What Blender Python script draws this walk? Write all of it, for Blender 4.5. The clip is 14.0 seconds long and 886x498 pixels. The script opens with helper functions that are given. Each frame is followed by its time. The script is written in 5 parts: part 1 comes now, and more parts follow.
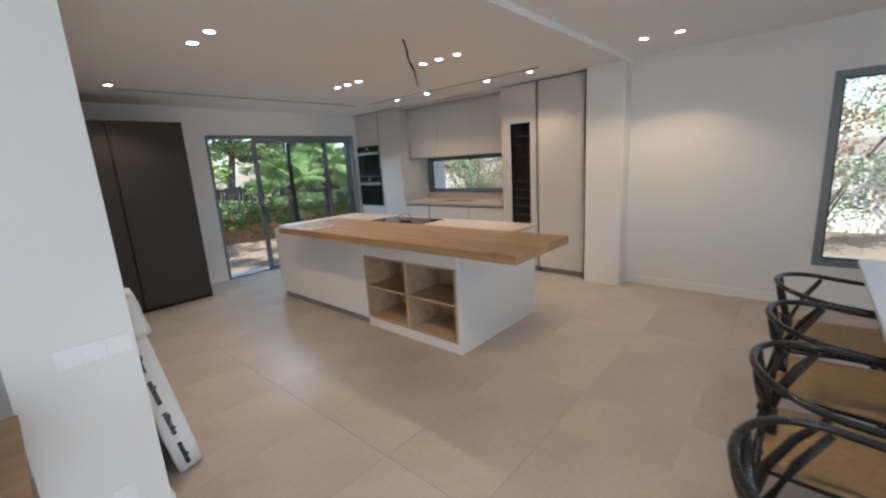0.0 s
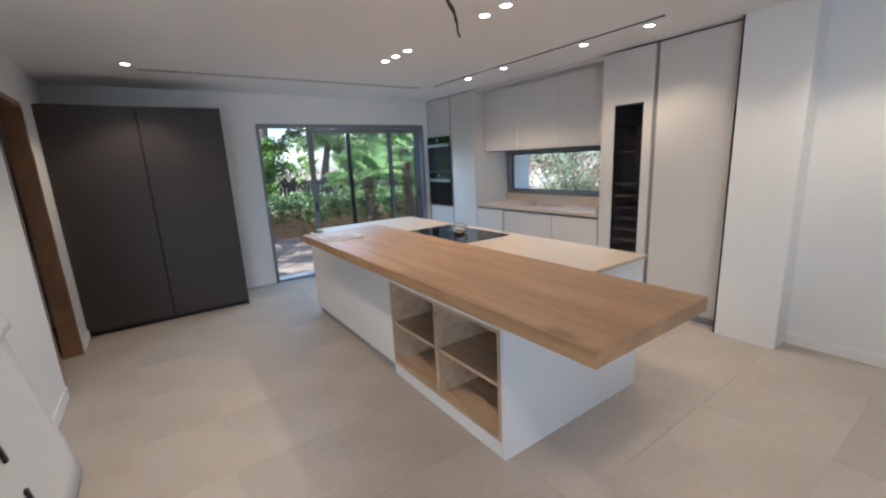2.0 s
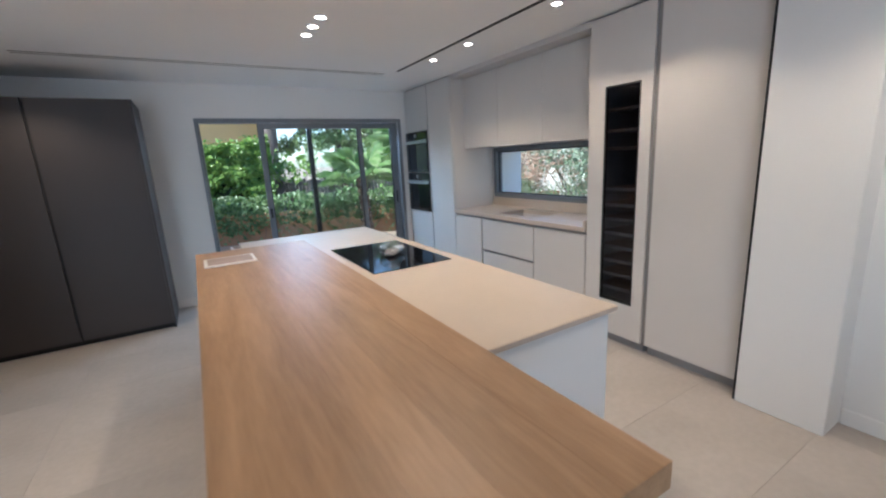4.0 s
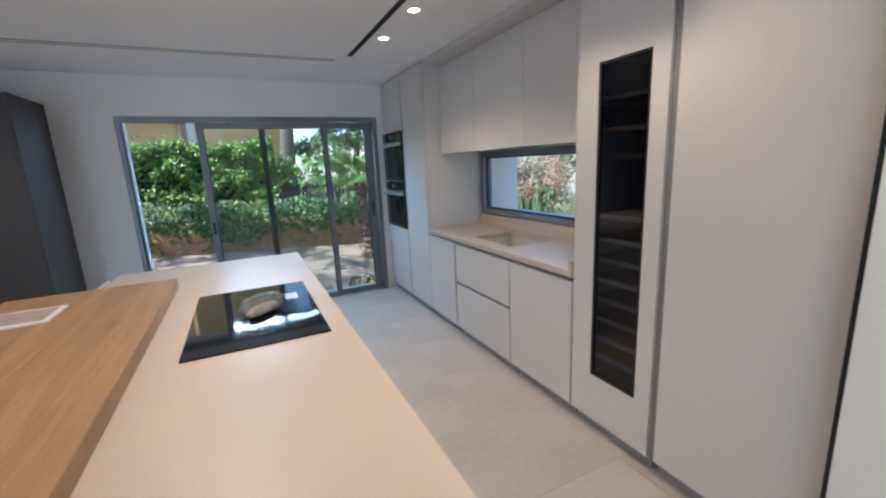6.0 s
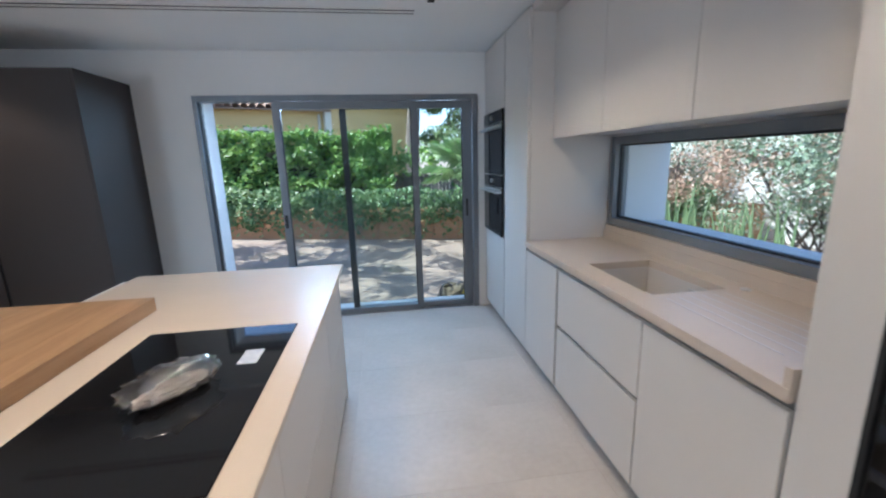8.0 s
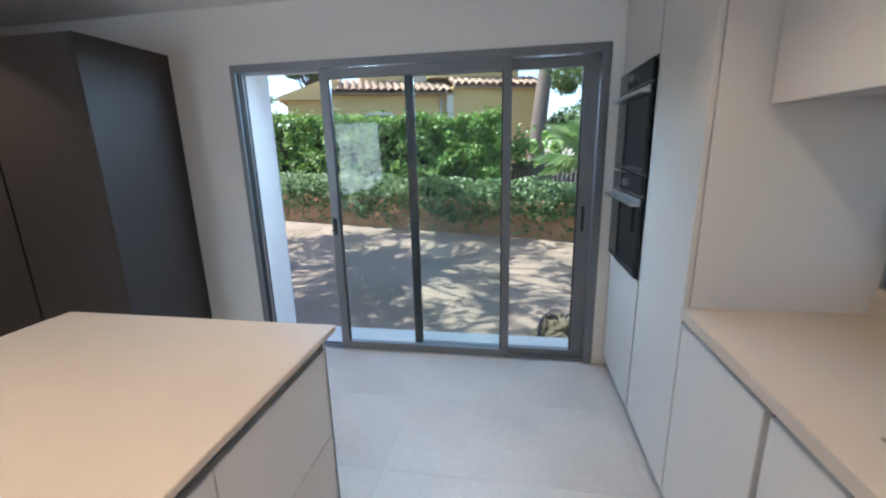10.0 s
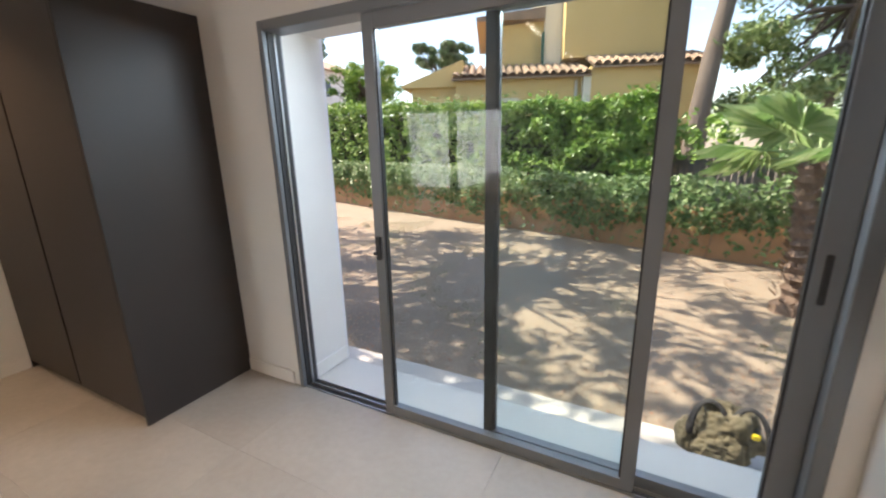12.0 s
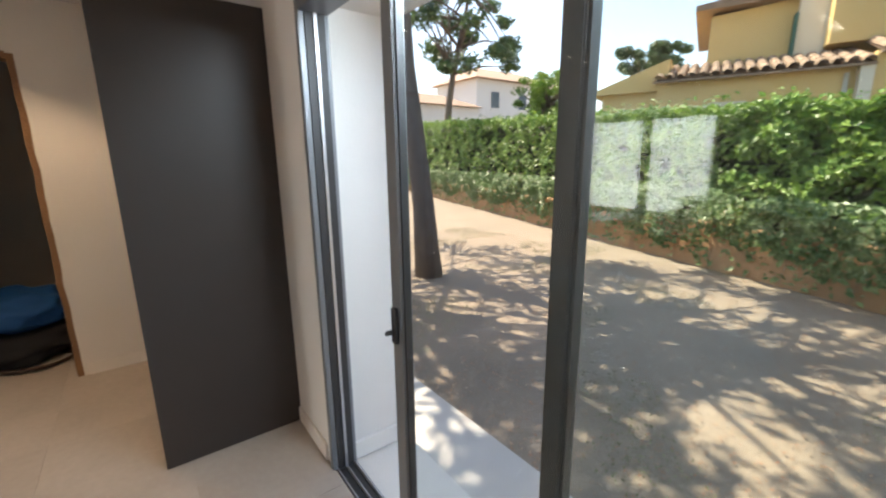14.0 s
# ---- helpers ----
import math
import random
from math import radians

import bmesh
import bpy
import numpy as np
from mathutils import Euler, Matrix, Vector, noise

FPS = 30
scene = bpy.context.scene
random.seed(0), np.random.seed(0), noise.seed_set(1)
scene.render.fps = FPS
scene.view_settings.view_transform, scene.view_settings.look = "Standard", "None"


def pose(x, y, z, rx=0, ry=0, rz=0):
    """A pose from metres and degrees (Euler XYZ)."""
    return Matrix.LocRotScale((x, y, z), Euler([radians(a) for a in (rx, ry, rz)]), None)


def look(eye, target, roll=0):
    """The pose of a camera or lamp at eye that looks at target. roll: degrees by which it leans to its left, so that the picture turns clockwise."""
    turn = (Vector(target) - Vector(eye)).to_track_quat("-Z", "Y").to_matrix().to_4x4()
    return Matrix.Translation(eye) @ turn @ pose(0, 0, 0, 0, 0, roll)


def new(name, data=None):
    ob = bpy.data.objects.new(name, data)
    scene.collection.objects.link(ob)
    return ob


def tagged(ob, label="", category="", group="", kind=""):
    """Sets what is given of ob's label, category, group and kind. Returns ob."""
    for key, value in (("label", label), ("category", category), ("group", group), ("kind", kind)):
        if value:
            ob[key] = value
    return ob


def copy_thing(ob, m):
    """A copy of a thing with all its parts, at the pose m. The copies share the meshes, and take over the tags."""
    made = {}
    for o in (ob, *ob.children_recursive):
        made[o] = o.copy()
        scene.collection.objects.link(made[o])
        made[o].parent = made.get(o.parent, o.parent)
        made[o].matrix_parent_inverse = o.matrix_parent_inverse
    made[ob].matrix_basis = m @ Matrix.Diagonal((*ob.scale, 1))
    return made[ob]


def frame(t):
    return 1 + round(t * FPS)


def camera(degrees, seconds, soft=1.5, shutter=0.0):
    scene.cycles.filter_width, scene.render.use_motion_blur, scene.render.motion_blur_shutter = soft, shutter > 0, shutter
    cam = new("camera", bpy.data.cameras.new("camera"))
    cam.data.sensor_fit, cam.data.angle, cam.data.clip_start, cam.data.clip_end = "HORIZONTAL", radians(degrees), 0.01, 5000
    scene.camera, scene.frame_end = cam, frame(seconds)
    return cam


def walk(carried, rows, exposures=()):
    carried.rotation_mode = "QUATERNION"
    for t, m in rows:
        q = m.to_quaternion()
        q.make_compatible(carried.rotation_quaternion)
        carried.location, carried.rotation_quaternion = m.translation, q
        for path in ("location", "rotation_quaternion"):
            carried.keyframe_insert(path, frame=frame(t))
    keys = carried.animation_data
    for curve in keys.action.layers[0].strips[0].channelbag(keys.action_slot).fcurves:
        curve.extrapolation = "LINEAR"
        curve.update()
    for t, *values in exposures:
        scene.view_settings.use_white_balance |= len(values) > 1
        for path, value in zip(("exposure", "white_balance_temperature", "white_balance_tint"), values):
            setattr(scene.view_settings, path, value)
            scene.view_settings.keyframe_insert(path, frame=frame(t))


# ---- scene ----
cam = camera(94.6, 14.0, soft=2.2, shutter=0.3)
ROWS = [
    (0, (-4.777, -6.273, 1.521), (-3.323, -4.965, 1.104), -3.5),
    (0.5, (-4.511, -6.106, 1.514), (-3.173, -4.679, 1.099), -3.2),
    (1, (-4.251, -5.937, 1.52), (-3.023, -4.414, 1.103), -3.0),
    (1.5, (-3.969, -5.803, 1.524), (-2.821, -4.219, 1.107), -2.8),
    (2, (-3.719, -5.67, 1.522), (-2.607, -4.063, 1.096), -2.8),
    (2.5, (-3.486, -5.511, 1.525), (-2.396, -3.891, 1.093), -3.0),
    (3, (-3.224, -5.424, 1.492), (-2.15, -3.793, 1.06), -3.2),
    (4.25, (-2.5, -5.32, 1.5), (-1.53, -3.62, 1.07), -3.0),
    (5.5, (-1.83, -5.003, 1.5), (-0.952, -3.256, 1.078), -2.9),
    (6, (-1.585, -4.804, 1.519), (-0.74, -3.039, 1.106), -2.7),
    (6.5, (-1.335, -4.628, 1.511), (-0.559, -2.833, 1.092), -2.4),
    (7, (-1.13, -4.473, 1.517), (-0.481, -2.629, 1.092), -2.0),
    (7.5, (-1.052, -4.218, 1.487), (-0.589, -2.321, 1.054), -1.9),
    (8, (-0.976, -3.924, 1.484), (-0.71, -1.989, 1.056), -1.7),
    (10.5, (-0.604, -2.436, 1.49), (-1.051, -0.549, 1.0), -1.2),
    (11, (-0.644, -2.159, 1.466), (-1.197, -0.301, 0.976), -0.9),
    (11.5, (-0.688, -1.899, 1.466), (-1.367, -0.082, 0.978), -0.9),
    (12, (-0.689, -1.605, 1.47), (-1.583, 0.111, 0.961), -1.2),
    (12.5, (-0.727, -1.353, 1.422), (-1.779, 0.273, 0.923), -1.8),
    (13, (-0.818, -1.097, 1.426), (-1.985, 0.458, 0.956), -1.3),
    (13.5, (-0.85, -0.857, 1.435), (-2.202, 0.551, 0.996), -1.1),
    (14, (-0.833, -0.595, 1.476), (-2.396, 0.573, 1.037), -0.6),
]
walk(cam, [(t, look(e, g, r)) for t, e, g, r in ROWS],
     exposures=[(0, 1.12, 5900, 11), (1.5, 1.3, 5500, 10), (3, 1.42, 5300, 10), (6, 1.3, 5250, 10), (8.2, 1.43, 5150, 9),
                (10.5, 1.46, 5950, 11), (11.5, 1.52, 6850, 15), (12.5, 1.48, 7200, 17), (14, 1.48, 7300, 17)])

# ---- world and light ----
SUN_FROM = Vector((-0.56, -0.06, 0.83)).normalized()
world = bpy.data.worlds.new("sky")
scene.world = world
world.use_nodes = True
wn = world.node_tree
sky = wn.nodes.new("ShaderNodeTexSky")
sky.sky_type, sky.sun_disc = "NISHITA", False
sky.sun_elevation = math.asin(SUN_FROM.z)
sky.sun_rotation = math.atan2(SUN_FROM.x, SUN_FROM.y)
wn.links.new(sky.outputs[0], wn.nodes["Background"].inputs[0])
wn.nodes["Background"].inputs[1].default_value = 0.15
sun = bpy.data.lights.new("sun", "SUN")
sun.energy, sun.angle, sun.color = 5.0, radians(0.5), (1, 0.91, 0.77)
new("sun", sun).matrix_world = look(SUN_FROM * 40, (0, 0, 0))
SPOT_WATTS = 16.0
SPOT_COLOUR = (1.0, 0.75, 0.49)


def opening_light(name, eye, target, width, height, watts, colour):
    """Daylight that enters at an opening."""
    la = bpy.data.lights.new(name, "AREA")
    la.shape, la.size, la.size_y, la.energy, la.color = "RECTANGLE", width, height, watts, colour
    new(name, la).matrix_world = look(eye, target)


opening_light("terrace_door_daylight", (-1.05, 0.2, 2.045), (-1.25, -2.4, 1.2), 1.65, 0.12, 34, (0.62, 0.83, 1.0))
opening_light("living_door_daylight", (-6.9, -9.5, 1.2), (-6.9, -4, 1.0), 1.35, 2.2, 25, (0.84, 0.93, 1.0))
opening_light("living_door_daylight", (-5.3, -9.5, 1.2), (-5.3, -4, 1.0), 1.35, 2.2, 25, (0.84, 0.93, 1.0))

# ---- materials ----
def material(name, colour, rough=0.6, metal=0.0, vary=0.12, scale=3.0, fine=60.0, bump=0.05, second=None, coat=0.0, per_piece=0.0, spec=0.5):
    m = bpy.data.materials.new(name)
    m.use_nodes = True
    n, l = m.node_tree.nodes, m.node_tree.links
    b = n["Principled BSDF"]
    b.inputs["Roughness"].default_value = rough
    b.inputs["Metallic"].default_value = metal
    b.inputs["Coat Weight"].default_value = coat
    b.inputs["Specular IOR Level"].default_value = spec
    tc = n.new("ShaderNodeTexCoord")
    big = n.new("ShaderNodeTexNoise")
    big.inputs["Scale"].default_value, big.inputs["Detail"].default_value = scale, 6
    small = n.new("ShaderNodeTexNoise")
    small.inputs["Scale"].default_value, small.inputs["Detail"].default_value = fine, 4
    l.new(tc.outputs["Object"], big.inputs["Vector"])
    l.new(tc.outputs["Object"], small.inputs["Vector"])
    two = second or tuple(c * (1 - vary * 2.2) for c in colour)
    ramp = n.new("ShaderNodeMix")
    ramp.data_type = "RGBA"
    ramp.inputs["A"].default_value, ramp.inputs["B"].default_value = (*colour, 1), (*two, 1)
    add = n.new("ShaderNodeMath")
    add.operation = "MULTIPLY_ADD"
    add.inputs[1].default_value, add.inputs[2].default_value = 0.35, -0.17
    l.new(small.outputs["Fac"], add.inputs[0])
    tot = n.new("ShaderNodeMath")
    tot.use_clamp = True
    l.new(big.outputs["Fac"], tot.inputs[0])
    l.new(add.outputs[0], tot.inputs[1])
    l.new(tot.outputs[0], ramp.inputs["Factor"])
    last = ramp.outputs["Result"]
    if per_piece:
        info = n.new("ShaderNodeObjectInfo")
        hsv = n.new("ShaderNodeHueSaturation")
        mr = n.new("ShaderNodeMapRange")
        mr.inputs["To Min"].default_value, mr.inputs["To Max"].default_value = 1 - per_piece, 1 + per_piece
        l.new(info.outputs["Random"], mr.inputs["Value"])
        l.new(mr.outputs[0], hsv.inputs["Value"])
        l.new(last, hsv.inputs["Color"])
        last = hsv.outputs[0]
    l.new(last, b.inputs["Base Color"])
    rr = n.new("ShaderNodeMapRange")
    rr.inputs["To Min"].default_value, rr.inputs["To Max"].default_value = max(rough - 0.03, 0.02), min(rough + 0.03, 1)
    l.new(small.outputs["Fac"], rr.inputs["Value"])
    l.new(rr.outputs[0], b.inputs["Roughness"])
    if bump:
        bp = n.new("ShaderNodeBump")
        bp.inputs["Strength"].default_value, bp.inputs["Distance"].default_value = bump, 0.01
        l.new(small.outputs["Fac"], bp.inputs["Height"])
        l.new(bp.outputs[0], b.inputs["Normal"])
    return m


def wood_material(name, light, dark, axis, rough=0.45, per_piece=0.0):
    """Oak with grain along one axis and a few knots."""
    m = bpy.data.materials.new(name)
    m.use_nodes = True
    n, l = m.node_tree.nodes, m.node_tree.links
    b = n["Principled BSDF"]
    b.inputs["Roughness"].default_value = rough
    tc = n.new("ShaderNodeTexCoord")
    mp = n.new("ShaderNodeMapping")
    stretch = [7.0, 7.0, 7.0]
    stretch[axis] = 0.7
    mp.inputs["Scale"].default_value = stretch
    l.new(tc.outputs["Object"], mp.inputs["Vector"])
    g = n.new("ShaderNodeTexNoise")
    g.inputs["Scale"].default_value, g.inputs["Detail"].default_value, g.inputs["Distortion"].default_value = 1.6, 7, 1.2
    f = n.new("ShaderNodeTexNoise")
    f.inputs["Scale"].default_value, f.inputs["Detail"].default_value = 14, 6
    l.new(mp.outputs[0], g.inputs["Vector"])
    l.new(mp.outputs[0], f.inputs["Vector"])
    mx = n.new("ShaderNodeMath")
    mx.operation = "MULTIPLY_ADD"
    mx.inputs[1].default_value, mx.inputs[2].default_value = 0.4, -0.2
    l.new(f.outputs["Fac"], mx.inputs[0])
    ad = n.new("ShaderNodeMath")
    l.new(g.outputs["Fac"], ad.inputs[0])
    l.new(mx.outputs[0], ad.inputs[1])
    r = n.new("ShaderNodeValToRGB")
    r.color_ramp.elements[0].position, r.color_ramp.elements[1].position = 0.3, 0.72
    r.color_ramp.elements[0].color, r.color_ramp.elements[1].color = (*dark, 1), (*light, 1)
    l.new(ad.outputs[0], r.inputs[0])
    kv = n.new("ShaderNodeMapping")
    ks = [2.6, 2.6, 2.6]
    ks[axis] = 1.1
    kv.inputs["Scale"].default_value = ks
    l.new(tc.outputs["Object"], kv.inputs["Vector"])
    v = n.new("ShaderNodeTexVoronoi")
    v.inputs["Scale"].default_value = 1.0
    l.new(kv.outputs[0], v.inputs["Vector"])
    km = n.new("ShaderNodeMapRange")
    km.inputs["From Min"].default_value, km.inputs["From Max"].default_value = 0.03, 0.11
    km.inputs["To Min"].default_value, km.inputs["To Max"].default_value = 0.7, 0.0
    l.new(v.outputs["Distance"], km.inputs["Value"])
    mix = n.new("ShaderNodeMix")
    mix.data_type = "RGBA"
    mix.inputs["B"].default_value = (*[c * 0.45 for c in dark], 1)
    l.new(km.outputs[0], mix.inputs["Factor"])
    l.new(r.outputs[0], mix.inputs["A"])
    last = mix.outputs["Result"]
    if per_piece:
        info = n.new("ShaderNodeObjectInfo")
        hsv = n.new("ShaderNodeHueSaturation")
        mr = n.new("ShaderNodeMapRange")
        mr.inputs["To Min"].default_value, mr.inputs["To Max"].default_value = 1 - per_piece, 1 + per_piece
        l.new(info.outputs["Random"], mr.inputs["Value"])
        l.new(mr.outputs[0], hsv.inputs["Value"])
        l.new(last, hsv.inputs["Color"])
        last = hsv.outputs[0]
    l.new(last, b.inputs["Base Color"])
    bp = n.new("ShaderNodeBump")
    bp.inputs["Strength"].default_value, bp.inputs["Distance"].default_value = 0.12, 0.004
    l.new(f.outputs["Fac"], bp.inputs["Height"])
    l.new(bp.outputs[0], b.inputs["Normal"])
    return m


def glass_material(name, tint, gloss=1.0, rough=0.01):
    m = bpy.data.materials.new(name)
    m.use_nodes = True
    n, l = m.node_tree.nodes, m.node_tree.links
    n.remove(n["Principled BSDF"])
    t = n.new("ShaderNodeBsdfTransparent")
    t.inputs[0].default_value = (*tint, 1)
    g = n.new("ShaderNodeBsdfGlossy")
    g.inputs["Roughness"].default_value = rough
    fr = n.new("ShaderNodeLayerWeight")
    fr.inputs[0].default_value = 0.5
    pw = n.new("ShaderNodeMath")
    pw.operation = "POWER"
    pw.inputs[1].default_value = 4.5
    k = n.new("ShaderNodeMath")
    k.operation, k.use_clamp = "MULTIPLY_ADD", True
    k.inputs[1].default_value, k.inputs[2].default_value = 0.7 * gloss, 0.035 * gloss
    l.new(fr.outputs["Facing"], pw.inputs[0])
    mix = n.new("ShaderNodeMixShader")
    l.new(pw.outputs[0], k.inputs[0])
    l.new(k.outputs[0], mix.inputs[0])
    l.new(t.outputs[0], mix.inputs[1])
    l.new(g.outputs[0], mix.inputs[2])
    l.new(mix.outputs[0], n["Material Output"].inputs[0])
    return m


def glow_material(name, colour, strength):
    m = bpy.data.materials.new(name)
    m.use_nodes = True
    b = m.node_tree.nodes["Principled BSDF"]
    b.inputs["Emission Color"].default_value = (*colour, 1)
    b.inputs["Emission Strength"].default_value = strength
    return m


def leaf_material(name, colour, second, scale=1.2):
    """Leaves: colour varies leaf by leaf, light comes through a little."""
    m = bpy.data.materials.new(name)
    m.use_nodes = True
    n, l = m.node_tree.nodes, m.node_tree.links
    b = n["Principled BSDF"]
    b.inputs["Roughness"].default_value = 0.42
    geo = n.new("ShaderNodeNewGeometry")
    r = n.new("ShaderNodeValToRGB")
    r.color_ramp.elements[0].color, r.color_ramp.elements[1].color = (*colour, 1), (*second, 1)
    l.new(geo.outputs["Random Per Island"], r.inputs[0])
    l.new(r.outputs[0], b.inputs["Base Color"])
    tr = n.new("ShaderNodeBsdfTranslucent")
    l.new(r.outputs[0], tr.inputs[0])
    mix = n.new("ShaderNodeMixShader")
    mix.inputs[0].default_value = 0.3
    l.new(b.outputs[0], mix.inputs[1])
    l.new(tr.outputs[0], mix.inputs[2])
    l.new(mix.outputs[0], n["Material Output"].inputs[0])
    return m


WHITE = material("white_wall_paint", (0.78, 0.765, 0.74), 0.75, vary=0.03, scale=1.3, fine=90, bump=0.05)
CEIL = material("ceiling_paint", (0.83, 0.825, 0.815), 0.85, vary=0.03, scale=1.1, fine=80, bump=0.04)
PLASTER_OUT = material("outside_white_render", (0.78, 0.77, 0.8), 0.8, vary=0.04, scale=2, fine=60, bump=0.1)
TRIM = material("white_trim", (0.8, 0.78, 0.75), 0.45, vary=0.02, bump=0.02)
TILE = material("porcelain_stone_tile", (0.5, 0.455, 0.41), 0.4, vary=0.13, scale=1.7, fine=28, bump=0.03, second=(0.3, 0.26, 0.22), per_piece=0.05)
GROUT = material("tile_grout", (0.46, 0.415, 0.37), 0.9)
GREIGE = material("matt_greige_lacquer", (0.58, 0.55, 0.52), 0.42, vary=0.02, scale=2, fine=150, bump=0.01)
GREIGE_EDGE = material("greige_gola_channel", (0.22, 0.21, 0.205), 0.4, vary=0.05)
ISLAND_WHITE = material("white_lacquer_panel", (0.7, 0.69, 0.68), 0.38, vary=0.02, scale=2, fine=150, bump=0.01)
PLINTH = material("grey_plinth", (0.3, 0.29, 0.29), 0.4, vary=0.06)
STONE = material("beige_quartz_top", (0.54, 0.455, 0.37), 0.33, vary=0.05, scale=5, fine=140, bump=0.015)
OAK = wood_material("solid_oak", (0.4, 0.245, 0.128), (0.27, 0.155, 0.075), 1, 0.42, 0.06)
OAK_BOX = wood_material("oak_veneer", (0.5, 0.37, 0.25), (0.38, 0.26, 0.16), 1, 0.55)
DARK = material("dark_lacquer", (0.042, 0.033, 0.03), 0.5, vary=0.12, scale=1.6, fine=160, bump=0.03)
LINING = material("grey_cooler_lining", (0.13, 0.135, 0.145), 0.5, vary=0.06)
SHELF_SLAT = material("dark_beech_shelf", (0.15, 0.1, 0.075), 0.6, vary=0.15, scale=9)
DARK_GAP = material("shadow_gap_black", (0.012, 0.012, 0.012), 0.8)
ALU = material("anthracite_aluminium", (0.21, 0.222, 0.24), 0.42, metal=0.35, vary=0.05, fine=200, bump=0.02)
ALU_DARK = material("dark_gasket", (0.03, 0.03, 0.032), 0.5)
ALU_PALE = material("brushed_pale_track", (0.5, 0.51, 0.53), 0.35, metal=0.8, vary=0.05)
GLASS = glass_material("clear_pane", (0.955, 0.985, 0.975), 0.6)
SMOKE = glass_material("smoked_pane", (0.74, 0.73, 0.74), 1.0)
BLACK_GLASS = material("black_ceramic_glass", (0.006, 0.006, 0.007), 0.05, vary=0.02, bump=0)
STEEL = material("brushed_steel", (0.62, 0.62, 0.63), 0.28, metal=1.0, vary=0.05, fine=250, bump=0.03)
BLACK_PAINT = material("black_stained_wood", (0.012, 0.011, 0.011), 0.28, vary=0.05, fine=90, bump=0.0)
CORD = material("paper_cord", (0.42, 0.29, 0.15), 0.85, vary=0.2, scale=30, fine=220, bump=0.5)
TABLE_TOP = material("pale_table_top", (0.62, 0.63, 0.66), 0.25, vary=0.03)
WIRE = material("brown_cable", (0.05, 0.03, 0.02), 0.5)
LED = glow_material("led_disc", (1.0, 0.86, 0.68), 14.0)
RAW = material("raw_wood_reveal", (0.3, 0.17, 0.085), 0.85, vary=0.25, scale=6, fine=70, bump=0.6, second=(0.17, 0.1, 0.06))
FOAM = material("white_wrapping_foam", (0.78, 0.78, 0.78), 0.6, vary=0.06, scale=8, fine=60, bump=0.25)
INK = material("black_print", (0.02, 0.02, 0.02), 0.7)
PLASTIC = material("clear_crumpled_plastic", (0.3, 0.26, 0.235), 0.12, vary=0.2, scale=20, fine=60, bump=0.4)
FILM = glass_material("clear_plastic_film", (0.93, 0.935, 0.94), 2.6, 0.22)
STICKER = material("blue_white_sticker", (0.62, 0.66, 0.72), 0.4, second=(0.3, 0.35, 0.45), scale=25)
PAPER = material("printed_paper", (0.72, 0.7, 0.68), 0.6, vary=0.05)
PAPER_PRINT = material("muted_print", (0.42, 0.33, 0.29), 0.6, vary=0.2, scale=14)
SWITCH = material("white_switch_plastic", (0.85, 0.85, 0.85), 0.25, vary=0.01, bump=0)
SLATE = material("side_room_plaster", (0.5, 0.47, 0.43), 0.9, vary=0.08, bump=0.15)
BLUE = material("blue_fabric", (0.01, 0.12, 0.4), 0.7, vary=0.2, fine=120, bump=0.4)
BLACK_CLOTH = material("black_cloth", (0.015, 0.015, 0.018), 0.8, vary=0.2, bump=0.4)
BOARD = wood_material("plywood", (0.4, 0.28, 0.17), (0.28, 0.18, 0.1), 0, 0.7)
GREY_PLASTIC = material("grey_plastic", (0.25, 0.27, 0.29), 0.45)

SOIL = material("dry_garden_soil", (0.3, 0.235, 0.178), 0.95, vary=0.2, scale=1.1, fine=38, bump=1.0, second=(0.15, 0.125, 0.095))
CONCRETE_SILL = material("pale_sill_stone", (0.6, 0.585, 0.56), 0.55, vary=0.05, fine=70, bump=0.08)
CONCRETE = material("pale_terrace_stone", (0.5, 0.48, 0.45), 0.7, vary=0.07, fine=50, bump=0.15)
OCHRE = material("ochre_render_wall", (0.42, 0.235, 0.12), 0.9, vary=0.2, scale=2.5, fine=40, bump=0.4)
YELLOW = material("yellow_house_render", (0.68, 0.48, 0.21), 0.85, vary=0.07, scale=1.2, fine=50, bump=0.2)
CREAM = material("cream_render", (0.68, 0.63, 0.52), 0.85, vary=0.05)
HOUSE_WHITE = material("far_white_render", (0.7, 0.67, 0.63), 0.85, vary=0.04)
CLAY = material("clay_roof_tile", (0.42, 0.29, 0.21), 0.9, vary=0.25, scale=5, fine=50, bump=0.3, per_piece=0.22)
SHUTTER = material("green_shutter", (0.03, 0.12, 0.09), 0.5)
WINDOW_DARK = material("dark_window_glass", (0.05, 0.06, 0.07), 0.08)
BARK = material("pine_bark", (0.18, 0.15, 0.13), 0.95, vary=0.3, scale=7, fine=30, bump=1.0, second=(0.09, 0.065, 0.05))
PALM_BARK = material("palm_fibre", (0.19, 0.125, 0.095), 0.95, vary=0.3, scale=12, fine=50, bump=1.0, second=(0.09, 0.06, 0.04))
LEAF = leaf_material("hedge_leaf", (0.06, 0.15, 0.022), (0.24, 0.37, 0.07))
LEAF_LOW = leaf_material("ivy_leaf", (0.06, 0.13, 0.035), (0.22, 0.31, 0.13))
LEAF_DEEP = material("hedge_core_shade", (0.035, 0.05, 0.018), 0.95, vary=0.3, scale=9, bump=0.6)
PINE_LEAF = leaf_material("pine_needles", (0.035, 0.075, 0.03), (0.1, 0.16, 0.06))
